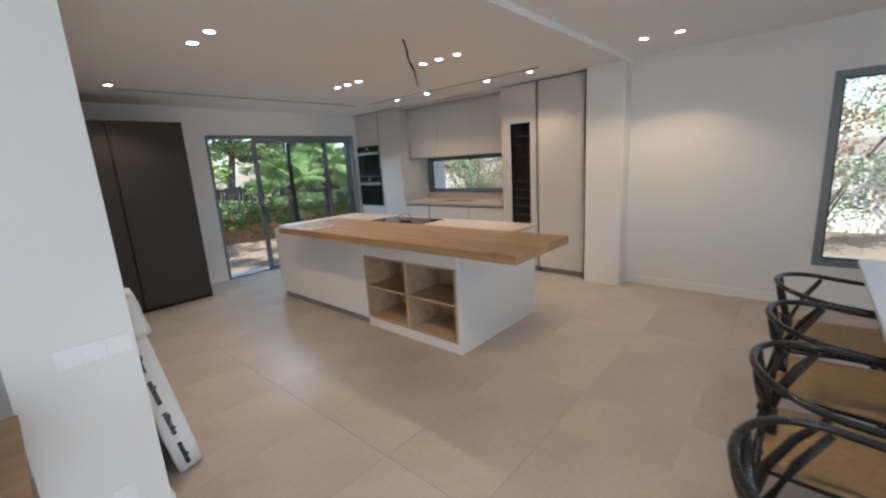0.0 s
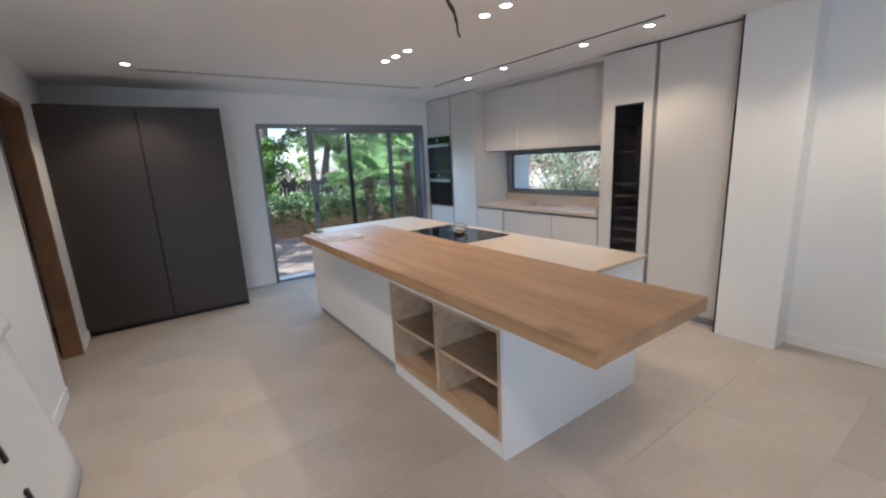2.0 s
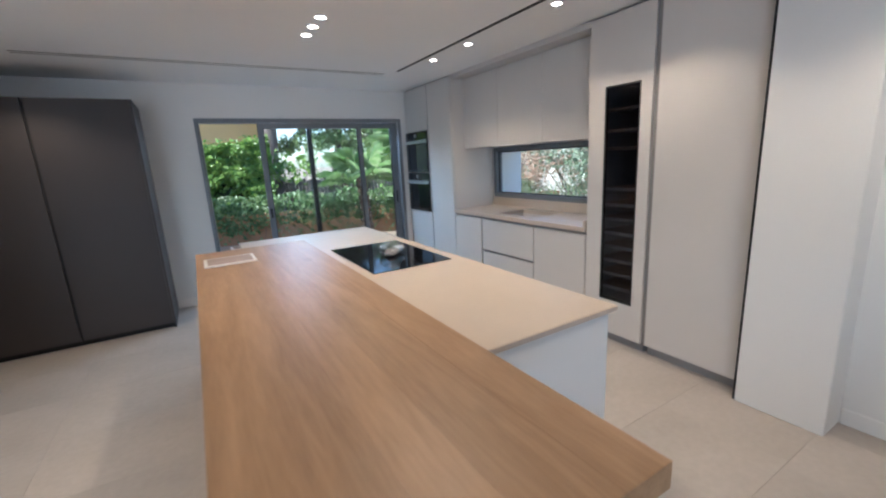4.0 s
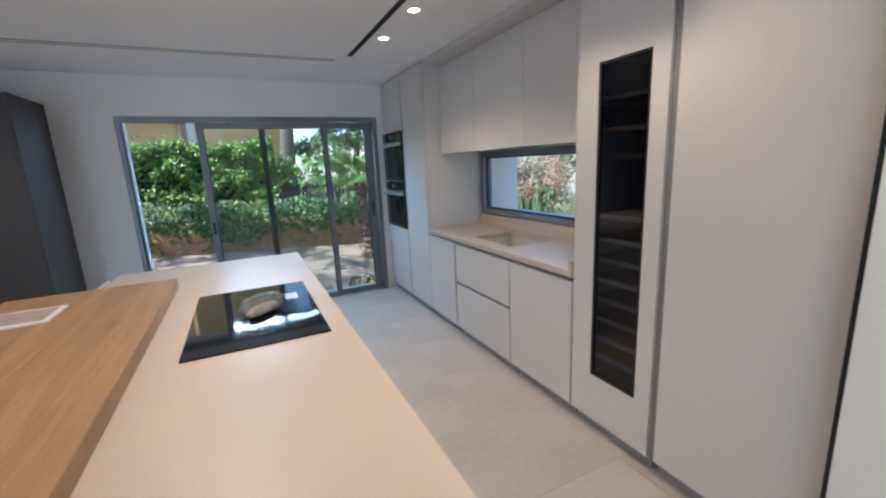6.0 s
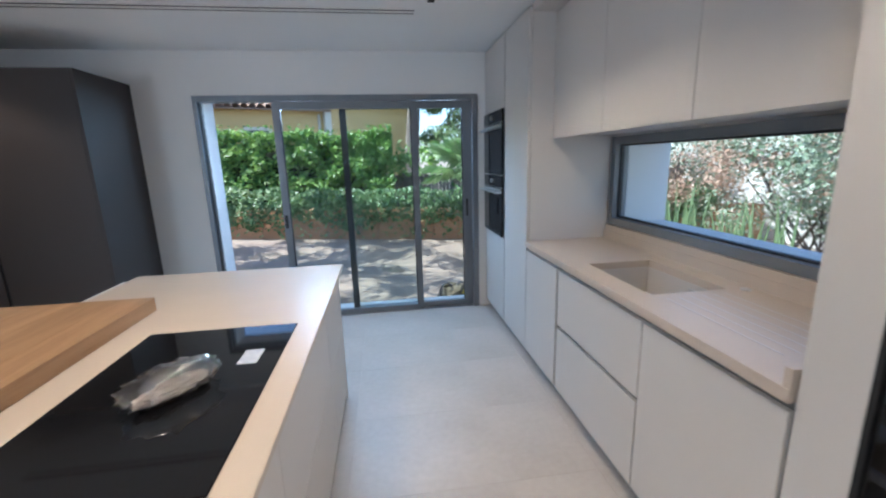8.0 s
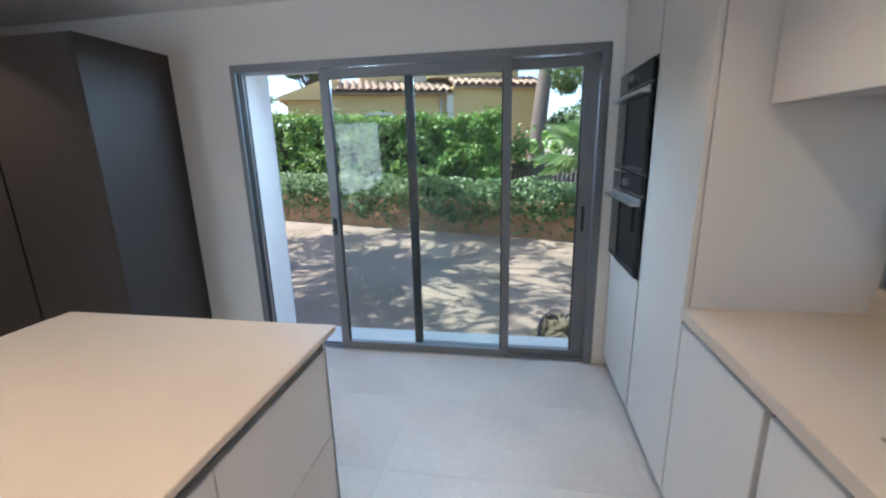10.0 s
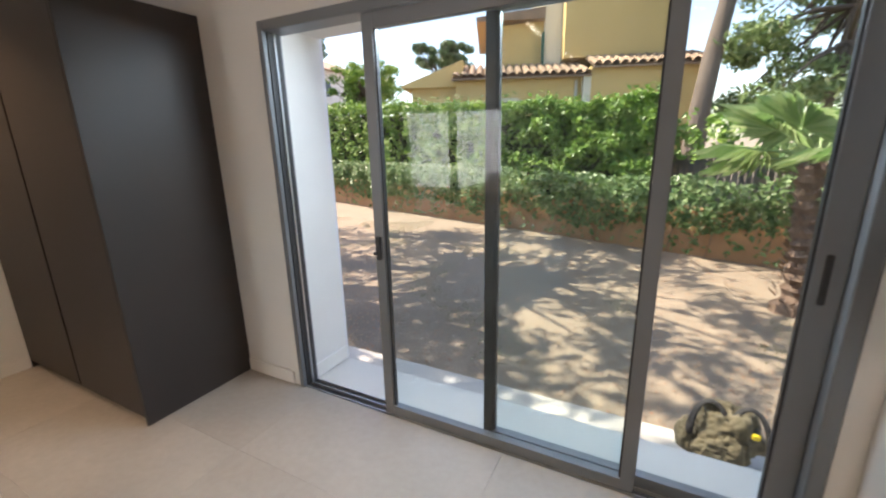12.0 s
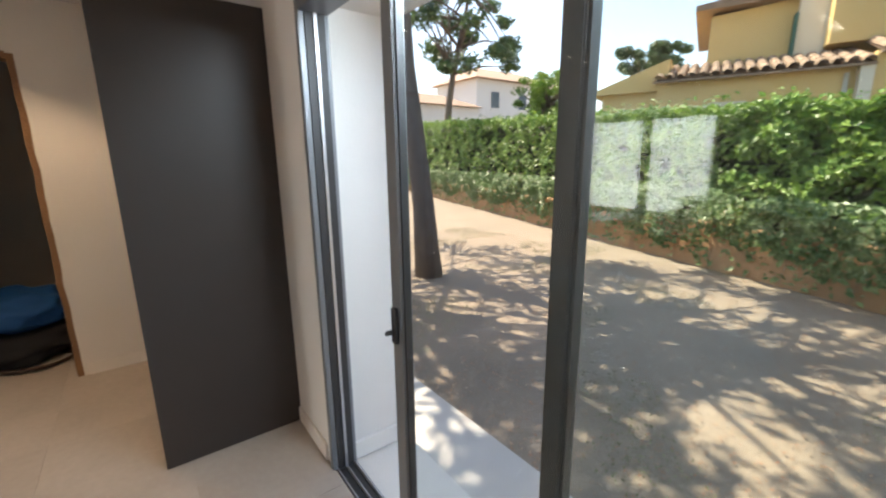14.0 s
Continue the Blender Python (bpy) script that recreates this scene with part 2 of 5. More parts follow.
# Lighter copy of the pine needles, with sunlight put into the colour.
SUNLIT_PINE = leaf_material("sunlit_pine_needles", (0.13, 0.21, 0.075), (0.28, 0.36, 0.16))
PALM_LEAF = leaf_material("palm_blade", (0.2, 0.34, 0.11), (0.4, 0.49, 0.25))
DRY_LEAF = leaf_material("dry_russet_leaf", (0.33, 0.15, 0.08), (0.4, 0.3, 0.2))
SILVER_LEAF = leaf_material("silver_green_leaf", (0.15, 0.22, 0.12), (0.34, 0.38, 0.27))
RUSSET_LEAF = leaf_material("russet_needle_leaf", (0.4, 0.24, 0.16), (0.54, 0.4, 0.3))
SPIKE_LEAF = leaf_material("upright_blade", (0.1, 0.17, 0.07), (0.26, 0.34, 0.17))
MESH_GREY = material("grey_fence_slat", (0.17, 0.165, 0.15), 0.8, vary=0.2, fine=40, bump=0.2)
GRASS_MAT = leaf_material("thin_grass", (0.2, 0.22, 0.1), (0.32, 0.32, 0.18))
CAMO = material("camouflage_cloth", (0.16, 0.13, 0.085), 0.9, vary=0.3, scale=14, fine=120, bump=0.4, second=(0.05, 0.05, 0.03))
YELLOW_TAG = material("yellow_tag", (0.7, 0.55, 0.03), 0.5)

# ---- building helpers ----
PLACE = {}


def box(bm, a, b):
    lo = [min(p, q) for p, q in zip(a, b)]
    hi = [max(p, q) for p, q in zip(a, b)]
    v = [bm.verts.new((x, y, z)) for z in (lo[2], hi[2]) for y in (lo[1], hi[1]) for x in (lo[0], hi[0])]
    for f in ((0, 2, 3, 1), (4, 5, 7, 6), (0, 1, 5, 4), (2, 6, 7, 3), (0, 4, 6, 2), (1, 3, 7, 5)):
        bm.faces.new([v[i] for i in f])
    return v


def tube(bm, pts, radii, sides=10, flat=1.0):
    """A swept tube through the points."""
    pts = [Vector(p) for p in pts]
    if not hasattr(radii, "__len__"):
        radii = [radii] * len(pts)
    rings = []
    up = Vector((0, 0, 1))
    for i, p in enumerate(pts):
        d = (pts[min(i + 1, len(pts) - 1)] - pts[max(i - 1, 0)]).normalized()
        if abs(d.dot(up)) > 0.95:
            side = d.cross(Vector((1, 0, 0))).normalized()
        else:
            side = d.cross(up).normalized()
        other = side.cross(d)
        rings.append([bm.verts.new(p + (side * math.cos(a) + other * math.sin(a) * flat) * radii[i])
                      for a in (2 * math.pi * k / sides for k in range(sides))])
    for r, s in zip(rings, rings[1:]):
        for k in range(sides):
            bm.faces.new((r[k], r[(k + 1) % sides], s[(k + 1) % sides], s[k]))
    bm.faces.new(rings[0][::-1])
    bm.faces.new(rings[-1])


def disc(bm, c, r, h, sides=24):
    tube(bm, [c, (c[0], c[1], c[2] + h)], r, sides)


def mesh_object(name, bm, mat, bevel=0.0, smooth=False):
    if bevel:
        bmesh.ops.bevel(bm, geom=bm.edges[:], offset=bevel, segments=2, affect="EDGES", clamp_overlap=True)
    bmesh.ops.recalc_face_normals(bm, faces=bm.faces[:])
    me = bpy.data.meshes.new(name)
    bm.to_mesh(me)
    bm.free()
    me.materials.append(mat)
    if smooth:
        me.polygons.foreach_set("use_smooth", [True] * len(me.polygons))
    return new(name, me)


def thing(name, at, label, category, group=""):
    ob = new(name)
    ob.empty_display_size = 0.1
    ob.location = at
    PLACE[ob] = Vector(at)
    return tagged(ob, label, category, group)


def part(name, bm, mat, parent, label="", bevel=0.0, smooth=False):
    """One mesh in world coordinates under a thing or a part."""
    ob = mesh_object(name, bm, mat, bevel, smooth)
    PLACE[ob] = Vector((0, 0, 0))
    if parent:
        ob.parent = parent
        ob.matrix_parent_inverse = Matrix.Translation(-PLACE[parent])
    if label:
        ob["label"] = label
    return ob


def box_part(name, a, b, mat, parent, label="", bevel=0.0):
    bm = bmesh.new()
    box(bm, a, b)
    return part(name, bm, mat, parent, label, bevel)


def solid(name, boxes, mat, label, category, kind="structure", bevel=0.0):
    bm = bmesh.new()
    for a, b in boxes:
        box(bm, a, b)
    return tagged(part(name, bm, mat, None, "", bevel), label, category, "", kind)


def cards(name, centres, normals, size, mat, parent=None, long=1.0, lift=0.25, spread=0.9):
    """Many small folded leaves as one mesh, each its own island."""
    rng = np.random.default_rng(len(centres))
    c, nrm = np.asarray(centres, float), np.asarray(normals, float)
    k = len(c)
    nrm = nrm + rng.normal(0, spread * 0.6, (k, 3))
    nrm /= np.linalg.norm(nrm, axis=1, keepdims=True) + 1e-9
    ref = rng.normal(0, 1, (k, 3))
    u = np.cross(nrm, ref)
    u /= np.linalg.norm(u, axis=1, keepdims=True) + 1e-9
    w = np.cross(nrm, u)
    s = (size * rng.uniform(0.6, 1.3, k))[:, None]
    a, b = c - u * s * long, c + u * s * long
    l, r = c + w * s * 0.55 + nrm * s * lift, c - w * s * 0.55 + nrm * s * lift
    verts = np.stack([a, l, b, r], 1).reshape(-1, 3)
    idx = np.arange(k) * 4
    faces = np.concatenate([np.stack([idx, idx + 1, idx + 2], 1), np.stack([idx, idx + 2, idx + 3], 1)])
    me = bpy.data.meshes.new(name)
    me.from_pydata(verts.tolist(), [], faces.tolist())
    me.materials.append(mat)
    ob = new(name, me)
    PLACE[ob] = Vector((0, 0, 0))
    if parent:
        ob.parent = parent
        ob.matrix_parent_inverse = Matrix.Translation(-PLACE[parent])
    return ob

# ---- structure ----
H, H2 = 2.43, 2.475
XL, XR = -4.45, 0.13
YB = -9.6
solid("floor", [((-8.2, YB, -0.12), (0.75, 0.0, -0.0035))], GROUT, "grout bed under the large stone tiles", "floor")
DEEP = 0.43
solid("wall_north", [((-6.6, 0, -0.6), (-2.55, DEEP, 3.1)), ((-0.07, 0, -0.6), (1.05, 0.25, 3.1)), ((-2.55, 0, 2.07), (-0.07, DEEP, 3.1))],
      WHITE, "white painted wall with a sliding terrace door", "wall")
solid("door_sill", [((-2.55, 0, -0.6), (-0.07, DEEP, -0.025))], CONCRETE_SILL, "pale stone sill outside the sliding door", "sill")
solid("wall_west", [((XL - 0.13, -1.08, 0), (XL, 0, 2.6)), ((XL - 0.13, -4.2, 0), (XL, -1.9, 2.6)), ((XL - 0.13, -1.9, 2.1), (XL, -1.08, 2.6))],
      WHITE, "white painted wall with an unfinished doorway", "wall")
solid("wall_stub", [((-4.84, -4.2, 0), (XL - 0.13, -4.07, 2.6)), ((-8.2, -3.3, 0), (-6.5, -3.2, 2.6))], WHITE, "white painted wall with light switches", "wall")
solid("wall_kitchen_window", [((0.63, -4.4, -0.12), (1.05, -3.12, 3.1)), ((0.63, -3.12, -0.12), (1.05, -1.2, 1.0)), ((0.63, -3.12, 1.6), (1.05, -1.2, 3.1)), ((0.63, -1.2, -0.12), (1.05, 0, 3.1))],
      WHITE, "white outer wall behind the kitchen units", "wall")
solid("pillar", [((-0.09, -4.745, 0), (0.63, -4.335, 2.6))], WHITE, "white painted pillar beside the tall units", "pillar", bevel=0.004)
W0, W1 = -6.365, -8.5
solid("wall_east", [((XR, W0, -0.12), (0.55, -4.745, 3.1)), ((XR, YB, -0.12), (0.55, W1, 3.1)), ((XR, W1, -0.12), (0.55, W0, 0.4)), ((XR, W1, 2.06), (0.55, W0, 3.1))],
      WHITE, "white painted wall with a tall window", "wall")
solid("wall_south", [((-8.2, YB - 0.2, -0.12), (-7.6, YB, 2.7)), ((-4.6, YB - 0.2, -0.12), (0.55, YB, 2.7)), ((-7.6, YB - 0.2, 2.3), (-4.6, YB, 2.7)), ((-7.6, YB - 0.2, -0.12), (-4.6, YB, -0.01))], WHITE, "plain white wall with wide glazed doors", "wall")
solid("wall_far_west", [((-8.4, YB, -0.12), (-8.2, -3.2, 2.7))], WHITE, "plain white wall", "wall")
solid("ceiling", [((XL - 0.13, -4.76, H), (0.63, 0, 2.7))], CEIL, "white plaster ceiling with slots and downlights", "ceiling")
solid("ceiling_dining", [((-8.2, YB, H2), (0.55, -4.76, 2.7)), ((-8.2, -4.76, H2), (XL - 0.13, -3.3, 2.7))], CEIL, "white plaster ceiling of the dining area", "ceiling")
solid("roof_slab", [((-8.4, YB - 0.2, 2.7), (1.05, DEEP, 3.1))], PLASTER_OUT, "flat white roof slab of the house", "roof")
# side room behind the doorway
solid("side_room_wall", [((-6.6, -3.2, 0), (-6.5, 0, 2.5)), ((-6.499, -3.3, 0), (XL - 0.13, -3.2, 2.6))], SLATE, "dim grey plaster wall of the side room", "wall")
solid("side_room_ceiling", [((-6.6, -3.3, 2.5), (XL - 0.13, 0, 2.6))], CEIL, "plain ceiling of the side room", "ceiling")
# raw reveal of the doorway
rv = thing("doorway_reveal", (XL, -1.5, 0), "raw brown unfinished wooden doorway lining", "doorway")
rv["kind"] = "structure"
def rough_slab(a, b, axis, amp):
    """A slab whose front edge is ragged along its length."""
    bm = bmesh.new()
    box(bm, a, b)
    ed = [e for e in bm.edges if abs((e.verts[0].co - e.verts[1].co)[axis]) > 0.4]
    bmesh.ops.subdivide_edges(bm, edges=ed, cuts=24, use_grid_fill=True)
    for v in bm.verts:
        v.co += Vector((noise.noise(v.co * 9 + Vector((3, 1, 2))) * amp * 0.4, noise.noise(v.co * 7) * amp, noise.noise(v.co * 8) * amp * 0.3))
    return bm
part("jamb", rough_slab((XL - 0.125, -1.09, 0.002), (XL + 0.003, -1.055, 2.1), 2, 0.011), RAW, rv)
part("jamb", rough_slab((XL - 0.125, -1.93, 0.002), (XL + 0.003, -1.885, 2.1), 2, 0.011), RAW, rv)
part("lintel", rough_slab((XL - 0.125, -1.885, 2.07), (XL + 0.004, -1.09, 2.11), 1, 0.01), RAW, rv)

# skirting boards
def skirting(a, b):
    bm = bmesh.new()
    box(bm, a, b)
    tagged(part("baseboard", bm, TRIM, None, "", 0.004), "low white painted skirting board", "baseboard", "", "structure")
skirting((XR - 0.014, -9.5, 0), (XR, -4.75, 0.09))
skirting((-3.01, -0.014, 0), (-2.6, 0, 0.09))
skirting((XL, -4.2, 0), (XL + 0.014, -1.95, 0.09))
skirting((XL, -1.03, 0), (XL + 0.014, -0.66, 0.09))
skirting((-2.549, 0.112, -0.02), (-2.535, DEEP - 0.002, 0.08))

# ---- sliding terrace door ----
def sliding_door():
    d = tagged(thing("door_1", (-1.3, 0.05, 0), "anthracite aluminium sliding glass door, partly open to the terrace", "sliding door"), kind="structure")
    x0, x1, zt = -2.55, -0.075, 2.07
    bm = bmesh.new()
    box(bm, (x0, -0.012, -0.02), (x0 + 0.035, 0.11, zt))
    box(bm, (x1 - 0.05, -0.012, -0.02), (x1, 0.11, zt))
    box(bm, (x0 + 0.035, -0.012, zt - 0.05), (x1 - 0.05, 0.11, zt))
    part("outer_frame", bm, ALU, d, "", 0.003)
    for y in (0.006, 0.052, 0.094):
        box_part("track", (x0 + 0.036, y, -0.02), (x1 - 0.051, y + 0.006, 0.004), ALU_PALE, d)
    box_part("sill_plate", (x0 + 0.036, -0.01, -0.024), (x1 - 0.051, 0.11, -0.012), ALU_DARK, d)
    box_part("jamb_channel", (x0 + 0.035, 0.012, 0.0), (x0 + 0.042, 0.045, zt - 0.05), ALU_DARK, d)
    box_part("jamb_channel", (x0 + 0.035, 0.058, 0.0), (x0 + 0.042, 0.092, zt - 0.05), ALU_DARK, d)
    box_part("jamb_strip", (x0 + 0.035, 0.045, 0.0), (x0 + 0.05, 0.058, zt - 0.05), ALU_PALE, d)

    def leaf(a, b, y0, y1, wl, wr, mat_l):
        lf = box_part("leaf", (a + wl, y0, 0.002), (b - wr, y1, 0.06), ALU, d)
        box_part("rail", (a + wl, y0, zt - 0.115), (b - wr, y1, zt - 0.052), ALU, lf)
        box_part("stile", (a, y0, 0.002), (a + wl, y1, zt - 0.052), mat_l, lf, "", 0.003)
        box_part("stile", (b - wr, y0, 0.002), (b, y1, zt - 0.052), ALU, lf, "", 0.003)
        box_part("gasket", (a + wl, y0 + 0.008, 0.06), (a + wl + 0.008, y1 - 0.008, zt - 0.115), ALU_DARK, lf)
        box_part("gasket", (b - wr - 0.008, y0 + 0.008, 0.06), (b - wr, y1 - 0.008, zt - 0.115), ALU_DARK, lf)
        g = box_part("pane", (a + wl + 0.008, (y0 + y1) / 2 - 0.003, 0.06), (b - wr - 0.008, (y0 + y1) / 2 + 0.003, zt - 0.115), GLASS, lf)
        g.visible_shadow = False
        return lf
    inner = leaf(-1.915, -0.645, 0.008, 0.048, 0.06, 0.055, ALU)
    outer = leaf(-1.345, x1 - 0.05, 0.056, 0.1, 0.05, 0.085, ALU_DARK)
    bm = bmesh.new()
    box(bm, (-1.9, -0.006, 0.9), (-1.875, 0.009, 1.02))
    box(bm, (-1.9, -0.03, 0.93), (-1.888, -0.005, 0.945))
    part("latch", bm, ALU_DARK, inner, "black recessed latch", 0.003)
    box_part("latch", (-0.185, 0.048, 0.93), (-0.165, 0.057, 1.1), ALU_DARK, outer, "black recessed latch", 0.003)
sliding_door()


def fixed_window(name, plane, y0, y1, z0, z1, depth, w, label):
    """Aluminium window in a wall that faces along x."""
    d = tagged(thing(name, (plane, (y0 + y1) / 2, z0), label, "window"), kind="structure")
    bm = bmesh.new()
    box(bm, (plane, y0, z0), (plane + depth, y0 - w, z1))
    box(bm, (plane, y1 + w, z0), (plane + depth, y1, z1))
    box(bm, (plane, y0 - w, z0), (plane + depth, y1 + w, z0 + w))
    box(bm, (plane, y0 - w, z1 - w), (plane + depth, y1 + w, z1))
    part("window_frame", bm, ALU, d, "", 0.003)
    bm = bmesh.new()
    q = plane + depth * 0.5
    box(bm, (q - 0.012, y0 - w, z0 + w), (q + 0.012, y0 - w - 0.012, z1 - w))
    box(bm, (q - 0.012, y1 + w + 0.012, z0 + w), (q + 0.012, y1 + w, z1 - w))
    box(bm, (q - 0.012, y0 - w - 0.012, z0 + w), (q + 0.012, y1 + w + 0.012, z0 + w + 0.012))
    box(bm, (q - 0.012, y0 - w - 0.012, z1 - w - 0.012), (q + 0.012, y1 + w + 0.012, z1 - w))
    part("gasket", bm, ALU_DARK, d)
    p = box_part("pane", (q - 0.004, y0 - w - 0.012, z0 + w + 0.012), (q + 0.004, y1 + w + 0.012, z1 - w - 0.012), GLASS, d)
    p.visible_shadow = False
    return d
fixed_window("window_1", 0.6, -1.2, -3.12, 1.0, 1.6, 0.1, 0.05, "low wide anthracite framed window above the kitchen counter")
fixed_window("window_2", XR - 0.01, W0, W1, 0.4, 2.06, 0.09, 0.06, "tall anthracite framed window beside the dining table")

def south_glazing():
    d = tagged(thing("window_3", (-4.4, YB - 0.1, 0), "wide anthracite framed glazed doors of the living area", "window"), kind="structure")
    xs = [-7.6, -6.1, -4.6]
    for a, b in zip(xs, xs[1:]):
        bm = bmesh.new()
        box(bm, (a, YB - 0.14, -0.01), (a + 0.05, YB - 0.06, 2.3))
        box(bm, (b - 0.05, YB - 0.14, -0.01), (b, YB - 0.06, 2.3))
        box(bm, (a + 0.05, YB - 0.14, -0.01), (b - 0.05, YB - 0.06, 0.05))
        box(bm, (a + 0.05, YB - 0.14, 2.24), (b - 0.05, YB - 0.06, 2.3))
        part("window_frame", bm, ALU, d)
        p = box_part("pane", (a + 0.05, YB - 0.103, 0.05), (b - 0.05, YB - 0.097, 2.24), GLASS, d)
        p.visible_shadow = False
south_glazing()

# ---- ceiling fittings ----
def downlight(x, y, z, share=1.0):
    d = thing("downlight", (x, y, z), "small round white recessed downlight, switched on", "downlight", "ceiling downlights")
    bm = bmesh.new()
    n = 24
    rings = []
    for r, h in ((0.046, 0.0), (0.044, -0.006), (0.034, -0.006), (0.031, -0.002)):
        rings.append([bm.verts.new((x + r * math.cos(2 * math.pi * k / n), y + r * math.sin(2 * math.pi * k / n), z + h)) for k in range(n)])
    for a, b in zip(rings, rings[1:]):
        for k in range(n):
            bm.faces.new((a[k], a[(k + 1) % n], b[(k + 1) % n], b[k]))
    part("rim", bm, TRIM, d, "", 0, True)
    bm = bmesh.new()
    disc(bm, (x, y, z - 0.0035), 0.0312, 0.003)
    part("led_lens", bm, LED, d, "glowing warm white lens")
    la = bpy.data.lights.new("downlight_beam", "SPOT")
    la.energy, la.color, la.spot_size, la.spot_blend, la.shadow_soft_size = SPOT_WATTS * share, SPOT_COLOUR, radians(114), 0.5, 0.03
    o = new("downlight_beam", la)
    o.location = (x, y, z - 0.012)
for x, y in ((-3.74, -1.17), (-3.58, -2.98), (-3.58, -3.29), (-1.79, -2.1), (-1.79, -2.3), (-1.79, -2.5), (-1.77, -3.46), (-1.77, -3.66), (-1.77, -3.87),
             (-0.51, -1.72), (-0.51, -2.31), (-0.5, -3.29), (-0.49, -3.86)):
    downlight(x, y, H, 0.45 if -1.8 < x < -1.7 else 0.7 if x > -0.6 else 1.0)
for x, y in ((-0.63, -5.07), (-0.6, -5.35), (-3.6, -5.6), (-3.6, -5.9), (-6.2, -6.5), (-2.2, -7.6)):
    downlight(x, y, H2, 0.7 if x > -0.7 else 1.0)


def slot(a, b, label):
    s = thing("ceiling_slot", ((a[0] + b[0]) / 2, (a[1] + b[1]) / 2, H), label, "air slot", "linear ceiling slots")
    along = 0 if abs(b[0] - a[0]) > abs(b[1] - a[1]) else 1
    w = 0.022
    def bar(o0, o1, z0, z1, name, mat):
        p, q = [a[0], a[1], z0], [b[0], b[1], z1]
        p[1 - along] += o0
        q[1 - along] += o1
        box_part(name, p, q, mat, s)
    return bar, s
bar, s = slot((-3.65, -1.0), (-0.72, -1.0), "white linear air slot in the ceiling")
bar(-0.055, 0.055, H - 0.004, H - 0.0005, "flange", TRIM)
bar(-0.034, -0.022, H - 0.006, H - 0.0042, "slot_opening", DARK_GAP)
bar(0.026, 0.033, H - 0.006, H - 0.0042, "slot_opening", DARK_GAP)
bar, s = slot((-0.63, -1.17), (-0.63, -4.04), "black linear slot in the ceiling")
bar(-0.022, 0.022, H - 0.004, H - 0.0005, "slot_opening", DARK_GAP)
bar(-0.028, -0.022, H - 0.006, H - 0.0005, "flange", TRIM)
bar(0.022, 0.028, H - 0.006, H - 0.0005, "flange", TRIM)


def hanging_cable():
    c = thing("hanging_cable", (-2.46, -3.91, H), "loose brown electric cable hanging from the ceiling for a lamp", "cable")
    for dx, end in ((0, 0.0), (0.012, 0.05)):
        bm = bmesh.new()
        pts = [(-2.46 + dx + 0.1 * k / 9 + 0.012 * math.sin(k * 1.3), -3.91 - 0.03 * k / 9, H - (0.27 + end) * (k / 9) ** 0.8 - 0.001) for k in range(10)]
        tube(bm, pts, 0.005, 6)
        part("wire", bm, WIRE, c, "", 0, True)
hanging_cable()

# ---- kitchen run ----
Z0, ZT = 0.08, 2.414


def handle_gap(parent, y0, y1, z):
    return box_part("gola_channel", (0.012, y0, z), (0.03, y1, z + 0.03), GREIGE_EDGE, parent)


def tall_unit(y0, y1, label, doors):
    """y0 nearest the terrace door. doors: z from, z to."""
    u = thing("tall_cabinet", (0.3, (y0 + y1) / 2, 0), label, "cabinet", "kitchen tall units")
    box_part("carcass", (0.022, y0 - 0.001, Z0), (0.6, y1 + 0.001, ZT), GREIGE, u)
    box_part("plinth", (0.05, y0 - 0.001, 0.0), (0.58, y1 + 0.001, Z0), PLINTH, u)
    for a, b in doors:
        box_part("cabinet_door", (0.0, y0 - 0.003, a), (0.02, y1 + 0.003, b), GREIGE, u, "", 0.0015)
    return u
u1 = tall_unit(-0.012, -0.63, "matt greige tall unit with two built-in ovens", [(Z0, 0.815), (1.875, ZT)])
tall_unit(-0.645, -1.185, "plain matt greige tall cabinet beside the ovens", [(Z0, ZT)])
box_part("gola_channel", (0.004, -0.631, Z0), (0.022, -0.644, ZT), GREIGE_EDGE, u1)
u3 = tall_unit(-3.69, -4.3, "plain matt greige tall cabinet door beside the pillar", [(Z0, ZT)])
box_part("gola_channel", (0.012, -3.66, Z0), (0.022, -3.689, ZT), GREIGE_EDGE, u3)
# Added strip in front of the hidden gap, black to stand for its shade.
box_part("gap_shade_strip", (-0.08, -4.32, 0.002), (0.05, -4.334, H - 0.005), DARK_GAP, u3, "black strip painted as a shadow gap")
# Solid black blocks fill the recess; their colour stands for its shade.
solid("shadow_gap", [((0.03, -4.3, ZT + 0.002), (0.6, -3.14, H - 0.002)), ((0.03, -1.185, ZT + 0.002), (0.6, -0.01, H - 0.002))], DARK_GAP, "black strip painted as a shadow gap above the tall units", "trim")
solid("bulkhead", [((0.02, -3.138, ZT - 0.03), (0.63, -1.19, H - 0.001))], GREIGE, "greige panel above the wall cupboards", "trim")


